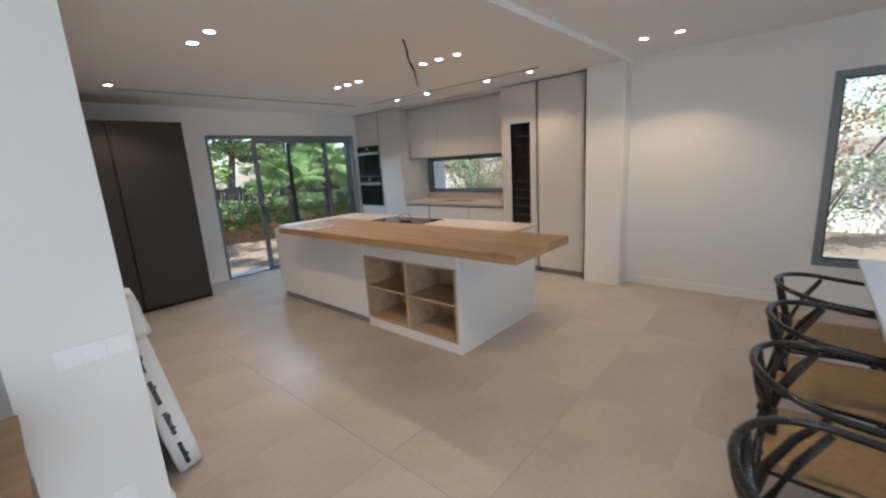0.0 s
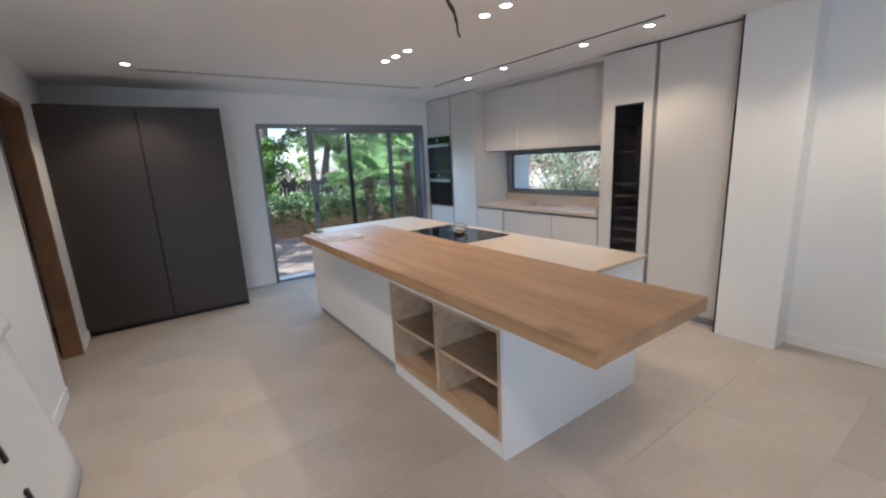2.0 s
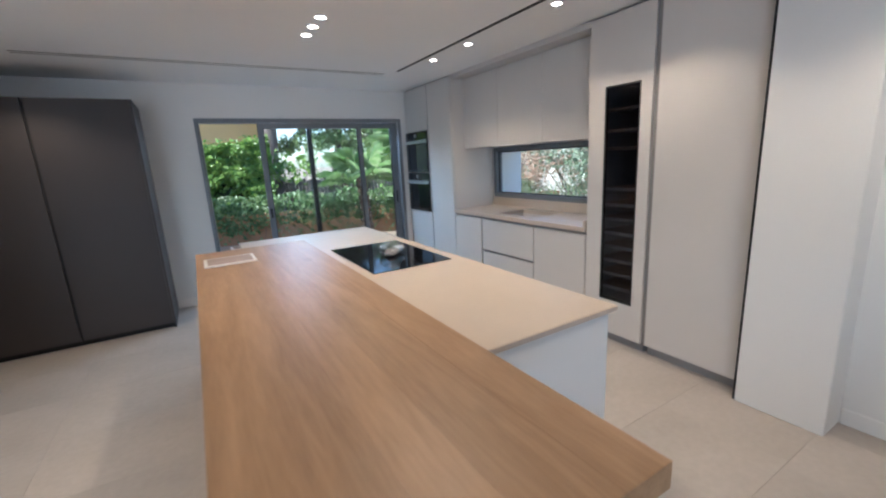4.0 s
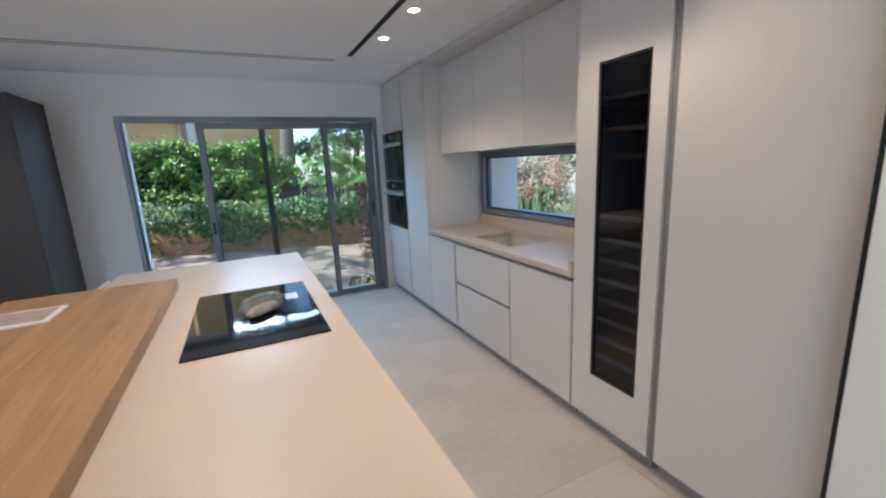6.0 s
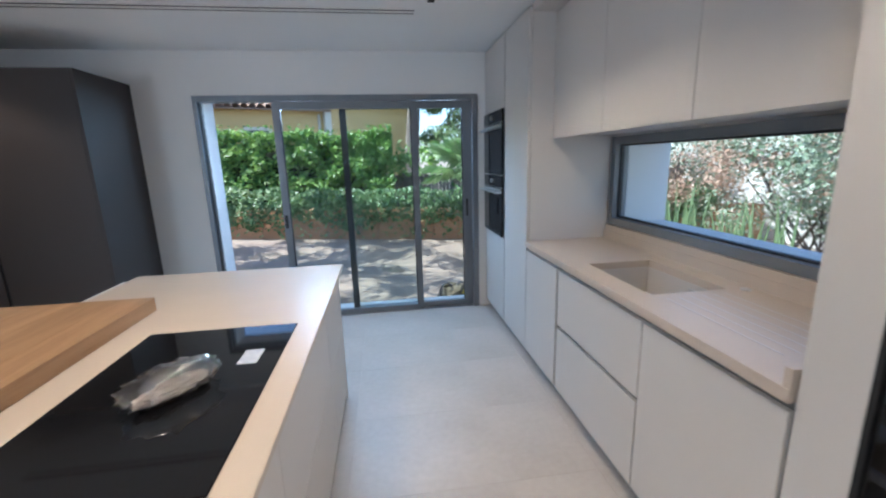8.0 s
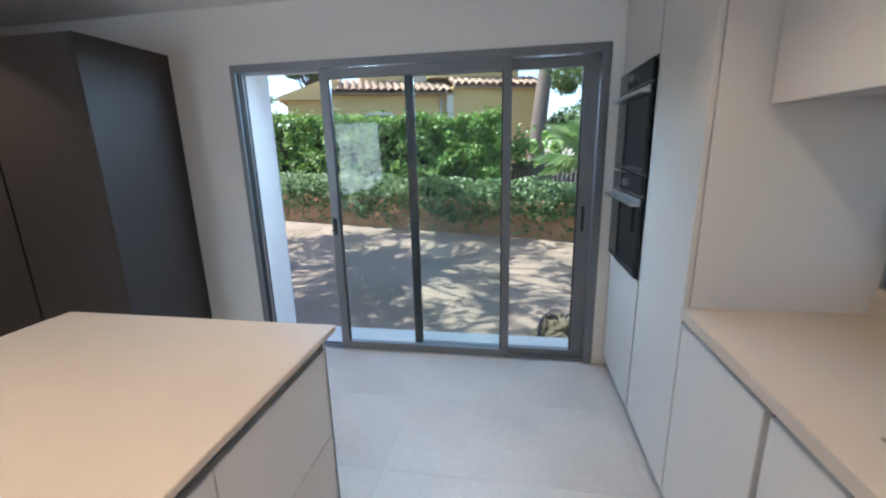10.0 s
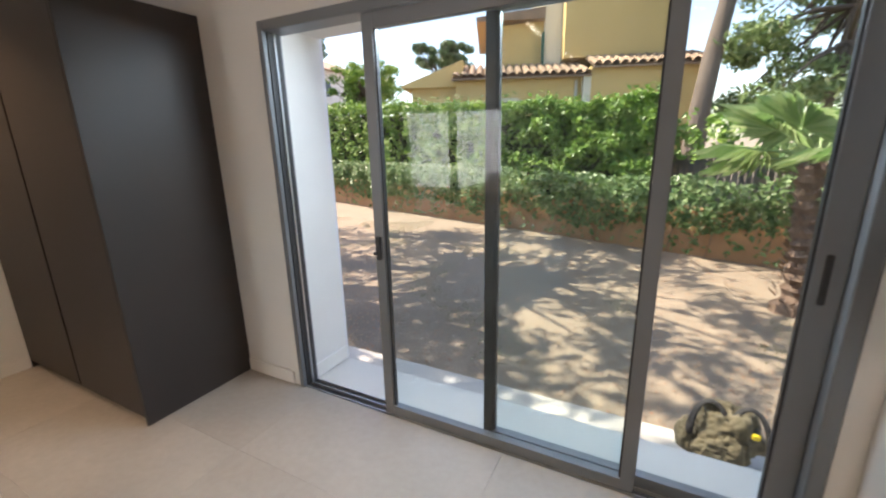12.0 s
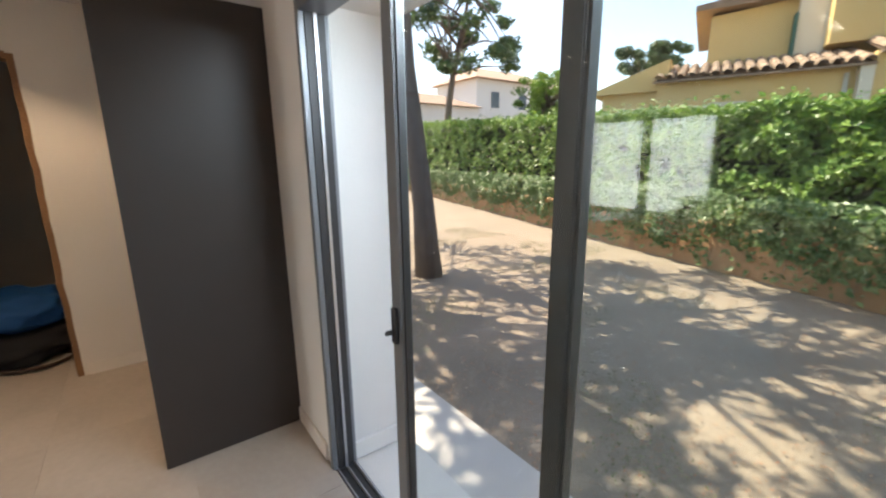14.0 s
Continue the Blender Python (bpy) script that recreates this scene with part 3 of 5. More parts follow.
def oven(z0, z1, label, panel):
    o = thing("oven", (0.2, -0.32, z0), label, "oven", "built-in ovens")
    ya, yb = -0.03, -0.615
    box_part("glass_door", (-0.018, ya, z0), (0.0, yb, z1 - panel - 0.004), BLACK_GLASS, o, "black glass oven door", 0.002)
    cp = box_part("control_panel", (-0.018, ya, z1 - panel), (0.0, yb, z1), BLACK_GLASS, o, "black glass control panel", 0.002)
    box_part("steel_strip", (-0.0205, ya, z1 - panel - 0.003), (-0.0, yb, z1 - panel - 0.0005), STEEL, o)
    bm = bmesh.new()
    tube(bm, [(-0.018, -0.32, z1 - panel / 2), (-0.034, -0.32, z1 - panel / 2)], 0.02, 20)
    part("knob", bm, STEEL, cp, "round steel knob", 0, False)
    bm = bmesh.new()
    box(bm, (-0.065, ya - 0.006, z1 - panel - 0.05), (-0.012, yb + 0.006, z1 - panel - 0.036))
    box(bm, (-0.02, ya - 0.006, z1 - panel - 0.036), (-0.012, yb + 0.006, z1 - panel - 0.012))
    part("handle", bm, STEEL, o, "broad flat steel handle", 0.002)
    for k in range(3):
        box_part("vent_rib", (-0.0192, ya - 0.03, z0 + 0.012 + k * 0.007), (-0.018, yb + 0.03, z0 + 0.015 + k * 0.007), ALU_DARK, o)
oven(0.822, 1.335, "black glass built-in oven with a steel handle", 0.095)
oven(1.345, 1.868, "black glass built-in combination oven with a steel handle", 0.1)


def base_unit(y0, y1, label, fronts, top=0.858):
    u = thing("base_cabinet", (0.3, (y0 + y1) / 2, 0), label, "cabinet", "kitchen base units")
    box_part("carcass", (0.022, y0, Z0), (0.6, y1, top), GREIGE_EDGE, u)
    if top < 0.8:
        box_part("rail", (0.022, y0, top), (0.04, y1, 0.858), GREIGE_EDGE, u)
    box_part("plinth", (0.05, y0, 0.0), (0.58, y1, Z0), PLINTH, u)
    for a, b in fronts:
        box_part("drawer_front" if len(fronts) > 1 else "cabinet_door", (0.0, y0 - 0.003, a), (0.02, y1 + 0.003, b), GREIGE, u, "", 0.0015)
base_unit(-1.19, -1.715, "matt greige base cabinet door", [(Z0, 0.835)])
base_unit(-1.735, -2.535, "matt greige base unit with two deep drawers", [(Z0, 0.475), (0.5, 0.835)], 0.69)
base_unit(-2.537, -3.138, "matt greige base cabinet door under the drainer", [(Z0, 0.835)])


def counter():
    c = thing("worktop", (0.3, -2.1, 0.86), "pale beige quartz kitchen worktop with a cut-out sink and drainer grooves", "worktop")
    sy0, sy1, sx0, sx1 = -1.88, -2.42, 0.11, 0.47
    bm = bmesh.new()
    zt, zb = 0.9, 0.862
    box(bm, (-0.012, -1.19, zb), (sx0, -3.138, zt))
    box(bm, (sx1, -1.19, zb), (0.6, -3.138, zt))
    box(bm, (sx0, -1.19, zb), (sx1, sy0, zt))
    box(bm, (sx0, sy1, zb), (sx1, -3.138, zt))
    part("slab", bm, STONE, c)
    for k in range(6):
        box_part("drainer_groove", (0.14 + k * 0.055, -2.47, 0.9002), (0.147 + k * 0.055, -2.98, 0.9012), GREIGE, c)
    box_part("upstand", (0.58, -1.19, 0.9), (0.6, -3.138, 0.955), STONE, c)
    box_part("window_ledge", (0.585, -1.2, 0.955), (0.63, -3.12, 0.998), STONE, c)
    box_part("end_upstand", (-0.01, -3.118, 0.9), (0.58, -3.138, 0.955), STONE, c)
    s = thing("sink", (0.3, -2.15, 0.7), "pale stone undermount sink with a steel waste and overflow", "sink")
    bm = bmesh.new()
    w = 0.012
    box(bm, (sx0 - w, sy0 + w, 0.7), (sx1 + w, sy1 - w, 0.712))
    box(bm, (sx0 - w, sy0 + w, 0.712), (sx0, sy1 - w, 0.861))
    box(bm, (sx1, sy0 + w, 0.712), (sx1 + w, sy1 - w, 0.861))
    box(bm, (sx0, sy0 + w, 0.712), (sx1, sy0, 0.861))
    box(bm, (sx0, sy1, 0.712), (sx1, sy1 - w, 0.861))
    part("basin", bm, GREIGE, s)
    bm = bmesh.new()
    disc(bm, (0.29, -2.15, 0.712), 0.045, 0.004)
    part("waste", bm, STEEL, s, "round steel waste")
    box_part("overflow", (0.462, -2.2, 0.81), (0.4702, -2.3, 0.835), STEEL, s, "steel overflow slot")
    bm = bmesh.new()
    disc(bm, (0.53, -2.45, 0.9), 0.02, 0.006)
    part("tap_hole_cap", bm, STEEL, c, "round steel cap")
counter()
box_part("niche_side", (0.021, -1.1855, 0.9), (0.6, -1.189, ZT), GREIGE, u1)


def wall_cupboards():
    ys = [-1.195, -1.83, -2.48, -3.135]
    for a, b in zip(ys, ys[1:]):
        w = thing("wall_cupboard", (0.4, (a + b) / 2, 1.6), "matt greige wall cupboard above the window", "cabinet", "wall cupboards")
        box_part("carcass", (0.195, a, 1.615), (0.599, b, ZT - 0.032), GREIGE, w)
        box_part("cabinet_door", (0.173, a - 0.0015, 1.6), (0.193, b + 0.0015, ZT - 0.036), GREIGE, w, "", 0.0015)
wall_cupboards()


def wine_cooler():
    y0, y1 = -3.15, -3.655
    g0, g1, z0, z1 = -3.288, -3.572, 0.347, 1.945
    u = thing("wine_cooler", (0.3, -3.4, 0), "built-in wine cooler, smoked glass door in greige frame", "wine cooler")
    bm = bmesh.new()
    box(bm, (0.0, y0, Z0), (0.022, g0, ZT))
    box(bm, (0.0, g1, Z0), (0.022, y1, ZT))
    box(bm, (0.0, g0, Z0), (0.022, g1, z0))
    box(bm, (0.0, g0, z1), (0.022, g1, ZT))
    fr = part("door_frame", bm, GREIGE, u)
    bm = bmesh.new()
    e = 0.012
    box(bm, (0.002, g0, z0), (0.024, g0 - e, z1))
    box(bm, (0.002, g1 + e, z0), (0.024, g1, z1))
    box(bm, (0.002, g0 - e, z0), (0.024, g1 + e, z0 + e))
    box(bm, (0.002, g0 - e, z1 - e), (0.024, g1 + e, z1))
    part("seal", bm, DARK_GAP, fr)
    box_part("pane", (0.008, g0 - e, z0 + e), (0.013, g1 + e, z1 - e), SMOKE, fr)
    bm = bmesh.new()
    box(bm, (0.024, y0, Z0), (0.6, y0 - 0.04, ZT))
    box(bm, (0.024, y1 + 0.04, Z0), (0.6, y1, ZT))
    box(bm, (0.56, y0 - 0.04, Z0), (0.6, y1 + 0.04, ZT))
    box(bm, (0.024, y0 - 0.04, Z0), (0.56, y1 + 0.04, z0 - 0.06))
    box(bm, (0.024, y0 - 0.04, z1 + 0.04), (0.56, y1 + 0.04, ZT))
    part("cavity", bm, LINING, u, "dark inner lining")
    box_part("plinth", (0.05, y0, 0.0), (0.58, y1, Z0 - 0.001), PLINTH, u)
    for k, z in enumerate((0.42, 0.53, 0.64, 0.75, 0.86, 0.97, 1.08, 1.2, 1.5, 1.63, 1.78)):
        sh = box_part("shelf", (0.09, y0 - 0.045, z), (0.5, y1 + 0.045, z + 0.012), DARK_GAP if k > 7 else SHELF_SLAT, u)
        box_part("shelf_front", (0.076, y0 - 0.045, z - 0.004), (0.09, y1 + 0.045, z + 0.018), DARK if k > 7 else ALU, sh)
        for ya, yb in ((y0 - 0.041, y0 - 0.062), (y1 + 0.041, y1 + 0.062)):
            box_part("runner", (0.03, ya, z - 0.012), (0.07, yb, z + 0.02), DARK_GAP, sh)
wine_cooler()

# ---- island ----
def island():
    u = thing("kitchen_island", (-1.88, -2.9, 0), "white lacquered kitchen island with open oak shelf boxes", "kitchen island")
    xl, xr, yn, yf = -2.468, -1.285, -4.335, -1.47
    n0, n1, zb, zt = -3.17, -4.3, 0.085, 0.705
    zc = 0.838
    box_part("side_panel", (xl, yn, 0.0), (xr, yn + 0.03, zc + 0.02), ISLAND_WHITE, u, "", 0.002)
    box_part("front_panel", (xl, yf, 0.075), (xl + 0.02, n0 - 0.002, zc + 0.02), ISLAND_WHITE, u, "", 0.0015)
    box_part("front_panel", (xl, n0 - 0.004, zt), (xl + 0.02, yn + 0.032, zc + 0.02), ISLAND_WHITE, u, "", 0.0015)
    box_part("front_panel", (xl, n0 - 0.004, 0.0), (xl + 0.02, yn + 0.032, zb - 0.002), ISLAND_WHITE, u, "", 0.0015)
    box_part("plinth", (xl + 0.03, yf - 0.04, 0.0), (xr - 0.05, n0, 0.074), PLINTH, u)
    box_part("end_panel", (xl + 0.022, yf, 0.0), (xr, yf - 0.02, zc), ISLAND_WHITE, u, "", 0.0015)
    box_part("core", (xl + 0.45, yf - 0.022, 0.075), (xr - 0.025, yn + 0.032, zc), ISLAND_WHITE, u)
    # drawer fronts on the aisle side
    ys = [-1.475, -2.05, -2.95, -3.65, -4.3]
    for a, b in zip(ys, ys[1:]):
        for z0, z1 in ((0.075, 0.45), (0.455, 0.8)):
            box_part("drawer_front", (xr - 0.02, a - 0.0015, z0), (xr, b + 0.0015, z1), GREIGE, u, "", 0.0015)
    box_part("gola_channel", (xr - 0.045, yf - 0.02, 0.8), (xr - 0.024, yn + 0.032, zc), GREIGE_EDGE, u)
    # oak shelf box
    sb = thing("shelf_box", (xl, -3.73, zb), "open oak shelf box with four empty compartments", "shelf")
    ym = (n0 + n1) / 2
    t = 0.018
    d = xl + 0.42
    box_part("back", (d, n0, zb), (d + 0.012, n1, zt), OAK_BOX, sb)
    box_part("top", (xl + 0.001, n0, zt - t), (d, n1, zt), OAK_BOX, sb)
    box_part("bottom", (xl + 0.001, n0, zb), (d, n1, zb + t), OAK_BOX, sb)
    box_part("side", (xl + 0.001, n0, zb + t), (d, n0 - t, zt - t), OAK_BOX, sb)
    box_part("side", (xl + 0.001, n1 + t, zb + t), (d, n1, zt - t), OAK_BOX, sb)
    box_part("divider", (xl + 0.001, ym + t / 2 + 0.006, zb + t), (d, ym - t / 2 - 0.006, zt - t), OAK_BOX, sb)
    zm = 0.395
    box_part("shelf", (xl + 0.012, n0 - t, zm - t / 2), (d, ym + t / 2 + 0.006, zm + t / 2), OAK_BOX, sb)
    box_part("shelf", (xl + 0.012, ym - t / 2 - 0.006, zm - t / 2), (d, n1 + t, zm + t / 2), OAK_BOX, sb)
    bm = bmesh.new()
    box(bm, (-2.4, -4.355, 0.858), (-1.252, -1.445, 0.88))
    tagged(part("island_top", bm, STONE, None, "", 0.002), "warm beige quartz island top", "worktop")
    bar_top = thing("oak_bar_top", (-2.35, -3.54, 0.8815), "thick solid oak bar top with knots lying over the island", "bar top")
    edges = [-2.718, -2.585, -2.42, -2.29, -2.115, -1.985]
    for a, b in zip(edges, edges[1:]):
        box_part("stave", (a, -5.0, 0.8815), (b, -2.085, 0.94), OAK, bar_top, "", 0.0007)
island()


def hob():
    h = thing("induction_hob", (-1.6, -2.8, 0.88), "black glass induction hob set into the island top", "hob")
    box_part("glass_plate", (-1.86, -3.222, 0.8803), (-1.337, -2.378, 0.885), BLACK_GLASS, h, "", 0.0015)
    box_part("sticker", (-1.46, -2.69, 0.8853), (-1.4, -2.59, 0.8858), STICKER, h, "small blue and white paper sticker")
    b = thing("plastic_bag", (-1.62, -2.72, 0.886), "crumpled clear plastic bag with papers lying on the hob", "bag")

    def lump(sx, sy, sz, z, amp):
        bm = bmesh.new()
        bmesh.ops.create_icosphere(bm, subdivisions=4, radius=1)
        for v in bm.verts:
            v.co *= 1 + noise.noise(v.co * 2.2) * 0.35 * amp + abs(noise.noise(v.co * 4.5)) * 0.5 * amp + noise.noise(v.co * 10) * 0.09 * amp
            v.co = Vector((-1.57 + v.co.x * sx + v.co.y * 0.035, -2.83 + v.co.y * sy, z + max(v.co.z, -0.85) * sz))
        return bm
    part("papers", lump(0.045, 0.08, 0.016, 0.904, 0.7), PLASTIC, b, "folded brown papers")
    part("film", lump(0.078, 0.095, 0.042, 0.9235, 0.8), FILM, b, "clear plastic film", 0, True)
hob()


def brochure():
    b = thing("brochure_tray", (-2.53, -2.5, 0.94), "thin white framed brochure lying on the oak top", "brochure")
    box_part("frame", (-2.675, -2.62, 0.9402), (-2.385, -2.38, 0.95), PAPER, b, "", 0.002)
    box_part("picture", (-2.655, -2.6, 0.9503), (-2.405, -2.4, 0.9512), PAPER_PRINT, b, "muted printed picture")
brochure()

# ---- dark wardrobe unit ----
def dark_cabinet():
    x0, x1, yf, zt = -4.455, -3.012, -0.655, 2.16
    u = thing("dark_cabinet", ((x0 + x1) / 2, -0.33, 0), "tall dark brown-black lacquered two-door cabinet against the wall", "cabinet")
    box_part("carcass", (x0 + 0.018, yf + 0.024, 0.06), (x1 - 0.02, -0.016, zt - 0.02), DARK, u)
    box_part("side_panel", (x1 - 0.019, yf, 0.0), (x1, -0.002, zt), DARK, u, "", 0.002)
    box_part("side_panel", (x0, yf, 0.0), (x0 + 0.017, -0.002, zt), DARK, u, "", 0.002)
    box_part("top_panel", (x0 + 0.0175, yf + 0.022, zt - 0.019), (x1 - 0.0195, -0.002, zt), DARK, u)
    box_part("plinth", (x0 + 0.018, yf + 0.04, 0.0), (x1 - 0.02, yf + 0.055, 0.06), DARK_GAP, u)
    xm = -3.735
    for a, b in ((x0 + 0.018, xm - 0.009), (xm + 0.009, x1 - 0.02)):
        box_part("cabinet_door", (a, yf, 0.05), (b, yf + 0.021, zt), DARK, u, "", 0.002)
    box_part("grip_channel", (xm - 0.009, yf + 0.012, 0.06), (xm + 0.009, yf + 0.0238, zt - 0.02), DARK_GAP, u)
dark_cabinet()

# ---- dining corner ----
def dining_table():
    t = thing("dining_table", (-2.5, -7.05, 0), "long dining table with a pale top and black legs", "table")
    bm = bmesh.new()
    box(bm, (-4.05, -7.55, 0.725), (-1.15, -6.56, 0.755))
    part("tabletop", bm, TABLE_TOP, t, "pale blue-grey top", 0.003)
    box_part("apron", (-3.9, -7.45, 0.66), (-1.3, -6.68, 0.724), TABLE_TOP, t)
    for x in (-3.9, -1.36):
        for y in (-7.44, -6.74):
            box_part("leg", (x, y, 0.0), (x + 0.06, y + 0.06, 0.66), BLACK_PAINT, t, "", 0.003)
dining_table()


def wishbone_chair(x, y):
    """Curved one-piece top rail, forked back splat and a woven seat; it faces -y."""
    c = thing("dining_chair", (x, y, 0), "black wooden chair with curved rail and woven cord seat", "chair", "chairs along the table")

    def p(name, pts, r, mat=BLACK_PAINT, sides=10, flat=1.0, label=""):
        bm = bmesh.new()
        tube(bm, [(x + a, y + b, z) for a, b, z in pts], r, sides, flat)
        return part(name, bm, mat, c, label, 0, True)
    rail = []
    for k in range(25):
        a = math.pi * k / 24
        rail.append((0.27 * math.cos(a), 0.02 + 0.24 * math.sin(a), 0.705 + 0.035 * math.sin(a)))
    rail = [(0.262, -0.17, 0.69), (0.27, -0.08, 0.695)] + rail + [(-0.27, -0.08, 0.695), (-0.262, -0.17, 0.69)]
    p("top_rail", rail, [0.01] + [0.0128] * (len(rail) - 2) + [0.01])
    for s in (-1, 1):
        p("rear_leg", [(s * 0.2, 0.27, 0.0), (s * 0.19, 0.22, 0.25), (s * 0.195, 0.19, 0.43), (s * 0.23, 0.13, 0.58), (s * 0.262, 0.06, 0.695)], [0.011, 0.015, 0.018, 0.015, 0.011])
        p("front_leg", [(s * 0.25, -0.21, 0.0), (s * 0.245, -0.21, 0.2), (s * 0.24, -0.21, 0.44)], [0.011, 0.016, 0.018])
        p("side_stretcher", [(s * 0.245, -0.21, 0.24), (s * 0.193, 0.22, 0.22)], 0.01)
        p("seat_rail", [(s * 0.24, -0.21, 0.425), (s * 0.195, 0.19, 0.415)], 0.014)
        p("splat_arm", [(0.0, 0.2, 0.53), (s * 0.045, 0.225, 0.62), (s * 0.095, 0.245, 0.728)], [0.02, 0.02, 0.013], flat=0.45)
    p("splat", [(0.0, 0.185, 0.4), (0.0, 0.19, 0.47), (0.0, 0.2, 0.54)], [0.02, 0.024, 0.03], flat=0.4)
    p("front_stretcher", [(-0.245, -0.21, 0.3), (0.245, -0.21, 0.3)], 0.01)
    p("rear_stretcher", [(-0.193, 0.21, 0.3), (0.193, 0.21, 0.3)], 0.01)
    bm = bmesh.new()
    n = 12
    grid = [[None] * (n + 1) for _ in range(n + 1)]
    for i in range(n + 1):
        for j in range(n + 1):
            v = j / n
            w = 0.25 * (1 - v) + 0.205 * v
            u = i / n * 2 - 1
            dip = -0.018 * (1 - u * u) * (1 - (2 * v - 1) ** 2)
            grid[i][j] = bm.verts.new((x + u * w, y - 0.225 + v * 0.425, 0.443 + dip))
    for i in range(n):
        for j in range(n):
            bm.faces.new((grid[i][j], grid[i + 1][j], grid[i + 1][j + 1], grid[i][j + 1]))
    r = bmesh.ops.extrude_face_region(bm, geom=bm.faces[:])
    for v in r["geom"]:
        if isinstance(v, bmesh.types.BMVert):
            v.co.z -= 0.03
    part("seat", bm, CORD, c, "woven natural paper cord seat", 0, True)
    return c
chair = wishbone_chair(-1.8, -6.45)
for cx, dy in ((-2.39, 0.0), (-2.96, 0.01), (-3.57, 0.0)):
    copy_thing(chair, pose(cx, -6.45 + dy, 0, 0, 0, 2 if dy else -1))

# ---- things along the entrance wall ----
def switches():
    s = thing("light_switch", (-4.72, -4.2, 1.0), "row of three white square light switches", "switch")
    for k in range(3):
        x = SW_X + k * 0.079
        p = box_part("switch_plate", (x, -4.21, SW_Z), (x + 0.0785, -4.2, SW_Z + 0.078), SWITCH, s, "", 0.0015)
        box_part("rocker", (x + 0.008, -4.2125, SW_Z + 0.008), (x + 0.0705, -4.2101, SW_Z + 0.07), SWITCH, p, "", 0.001)
    o = thing("wall_socket", (SW_X + 0.12, -4.2, 0.3), "white square wall socket near the floor", "socket")
    box_part("plate", (SO_X, -4.208, SO_Z), (SO_X + 0.08, -4.2, SO_Z + 0.08), SWITCH, o, "", 0.0015)
SW_X, SW_Z, SO_X, SO_Z = -4.705, 0.83, -4.645, 0.17
switches()


def lean_slab(bm, y0, y1, w0, w1, s0, s1):
    """A slab that leans on the wall: s runs up the slope, w out from it."""
    foot, top = Vector((-4.25, 0, 0)), Vector((-4.42, 0, 0.97))
    d = (top - foot).normalized()
    nrm = Vector((d.z, 0, -d.x))
    vs = box(bm, (0, 0, 0), (1, 1, 1))
    for v in vs:
        s = s0 + (s1 - s0) * v.co.z
        w = w0 + (w1 - w0) * v.co.x
        y = y0 + (y1 - y0) * v.co.y
        q = foot + d * s + nrm * w
        v.co = Vector((q.x, y, q.z))
    return vs


def package():
    p = thing("wrapped_package", (-4.25, -3.5, 0), "white foam wrapped flat package leaning against the wall", "package")

    def crumple(bm, amp, cuts):
        bmesh.ops.subdivide_edges(bm, edges=bm.edges[:], cuts=cuts, use_grid_fill=True)
        for v in bm.verts:
            if v.co.z > 0.02:
                v.co += Vector((noise.noise(v.co * 11), noise.noise(v.co * 11 + Vector((5, 2, 1))), noise.noise(v.co * 9 + Vector((1, 7, 3))))) * amp
    bm = bmesh.new()
    lean_slab(bm, -3.86, -3.02, -0.085, 0.0, 0.02, 1.0)
    crumple(bm, 0.012, 8)
    part("panel", bm, FOAM, p, "", 0, True)
    bm = bmesh.new()
    lean_slab(bm, -3.95, -3.85, -0.1, 0.02, 0.025, 0.98)
    crumple(bm, 0.008, 6)
    part("edge_wrap", bm, FOAM, p, "", 0, True)
    bm = bmesh.new()
    lean_slab(bm, -3.965, -3.82, -0.115, 0.045, 0.8, 1.02)
    crumple(bm, 0.012, 5)
    part("corner_wrap", bm, FOAM, p, "", 0, True)
    bm = bmesh.new()
    lean_slab(bm, -3.2, -3.0, -0.11, 0.03, 0.85, 1.03)
    crumple(bm, 0.014, 5)
    part("corner_wrap", bm, FOAM, p, "", 0, True)
    rng = random.Random(4)
    for s in (0.06, 0.25, 0.44, 0.63, 0.86):
        for k in range(9):
            bm = bmesh.new()
            a = s + k * 0.0155
            h = rng.choice((0.02, 0.02, 0.028))
            y = -3.9685 if s > 0.8 else -3.9585
            lean_slab(bm, y, y + 0.012, -0.06, -0.06 + h, a, a + 0.009)
            part("print_bar", bm, INK, p, "black printed bar" if k == 0 else "")
    for s in (0.2, 0.5, 0.75):
        bm = bmesh.new()
        lean_slab(bm, -3.62, -3.6, 0.0005, 0.012, s, s + 0.16)
        part("print_bar", bm, INK, p)
package()


def bench():
    b = thing("work_bench", (-5.4, -5.0, 0), "plywood trestle table with tools and clutter", "table")
    box_part("tabletop", (-5.75, -5.3, 0.72), (-4.83, -4.28, 0.75), BOARD, b, "", 0.002)
    for x in (-5.7, -4.95):
        for y in (-5.25, -4.4):
            box_part("leg", (x, y, 0), (x + 0.05, y + 0.05, 0.72), BOARD, b)
    g = thing("tool_case", (-5.25, -4.9, 0.75), "grey plastic tool case on the plywood table", "case")
    box_part("lid", (-5.2, -4.85, 0.8), (-4.9, -4.6, 0.84), GREY_PLASTIC, g, "", 0.015)
    box_part("body", (-5.2, -4.85, 0.7505), (-4.9, -4.6, 0.799), GREY_PLASTIC, g, "", 0.012)
bench()


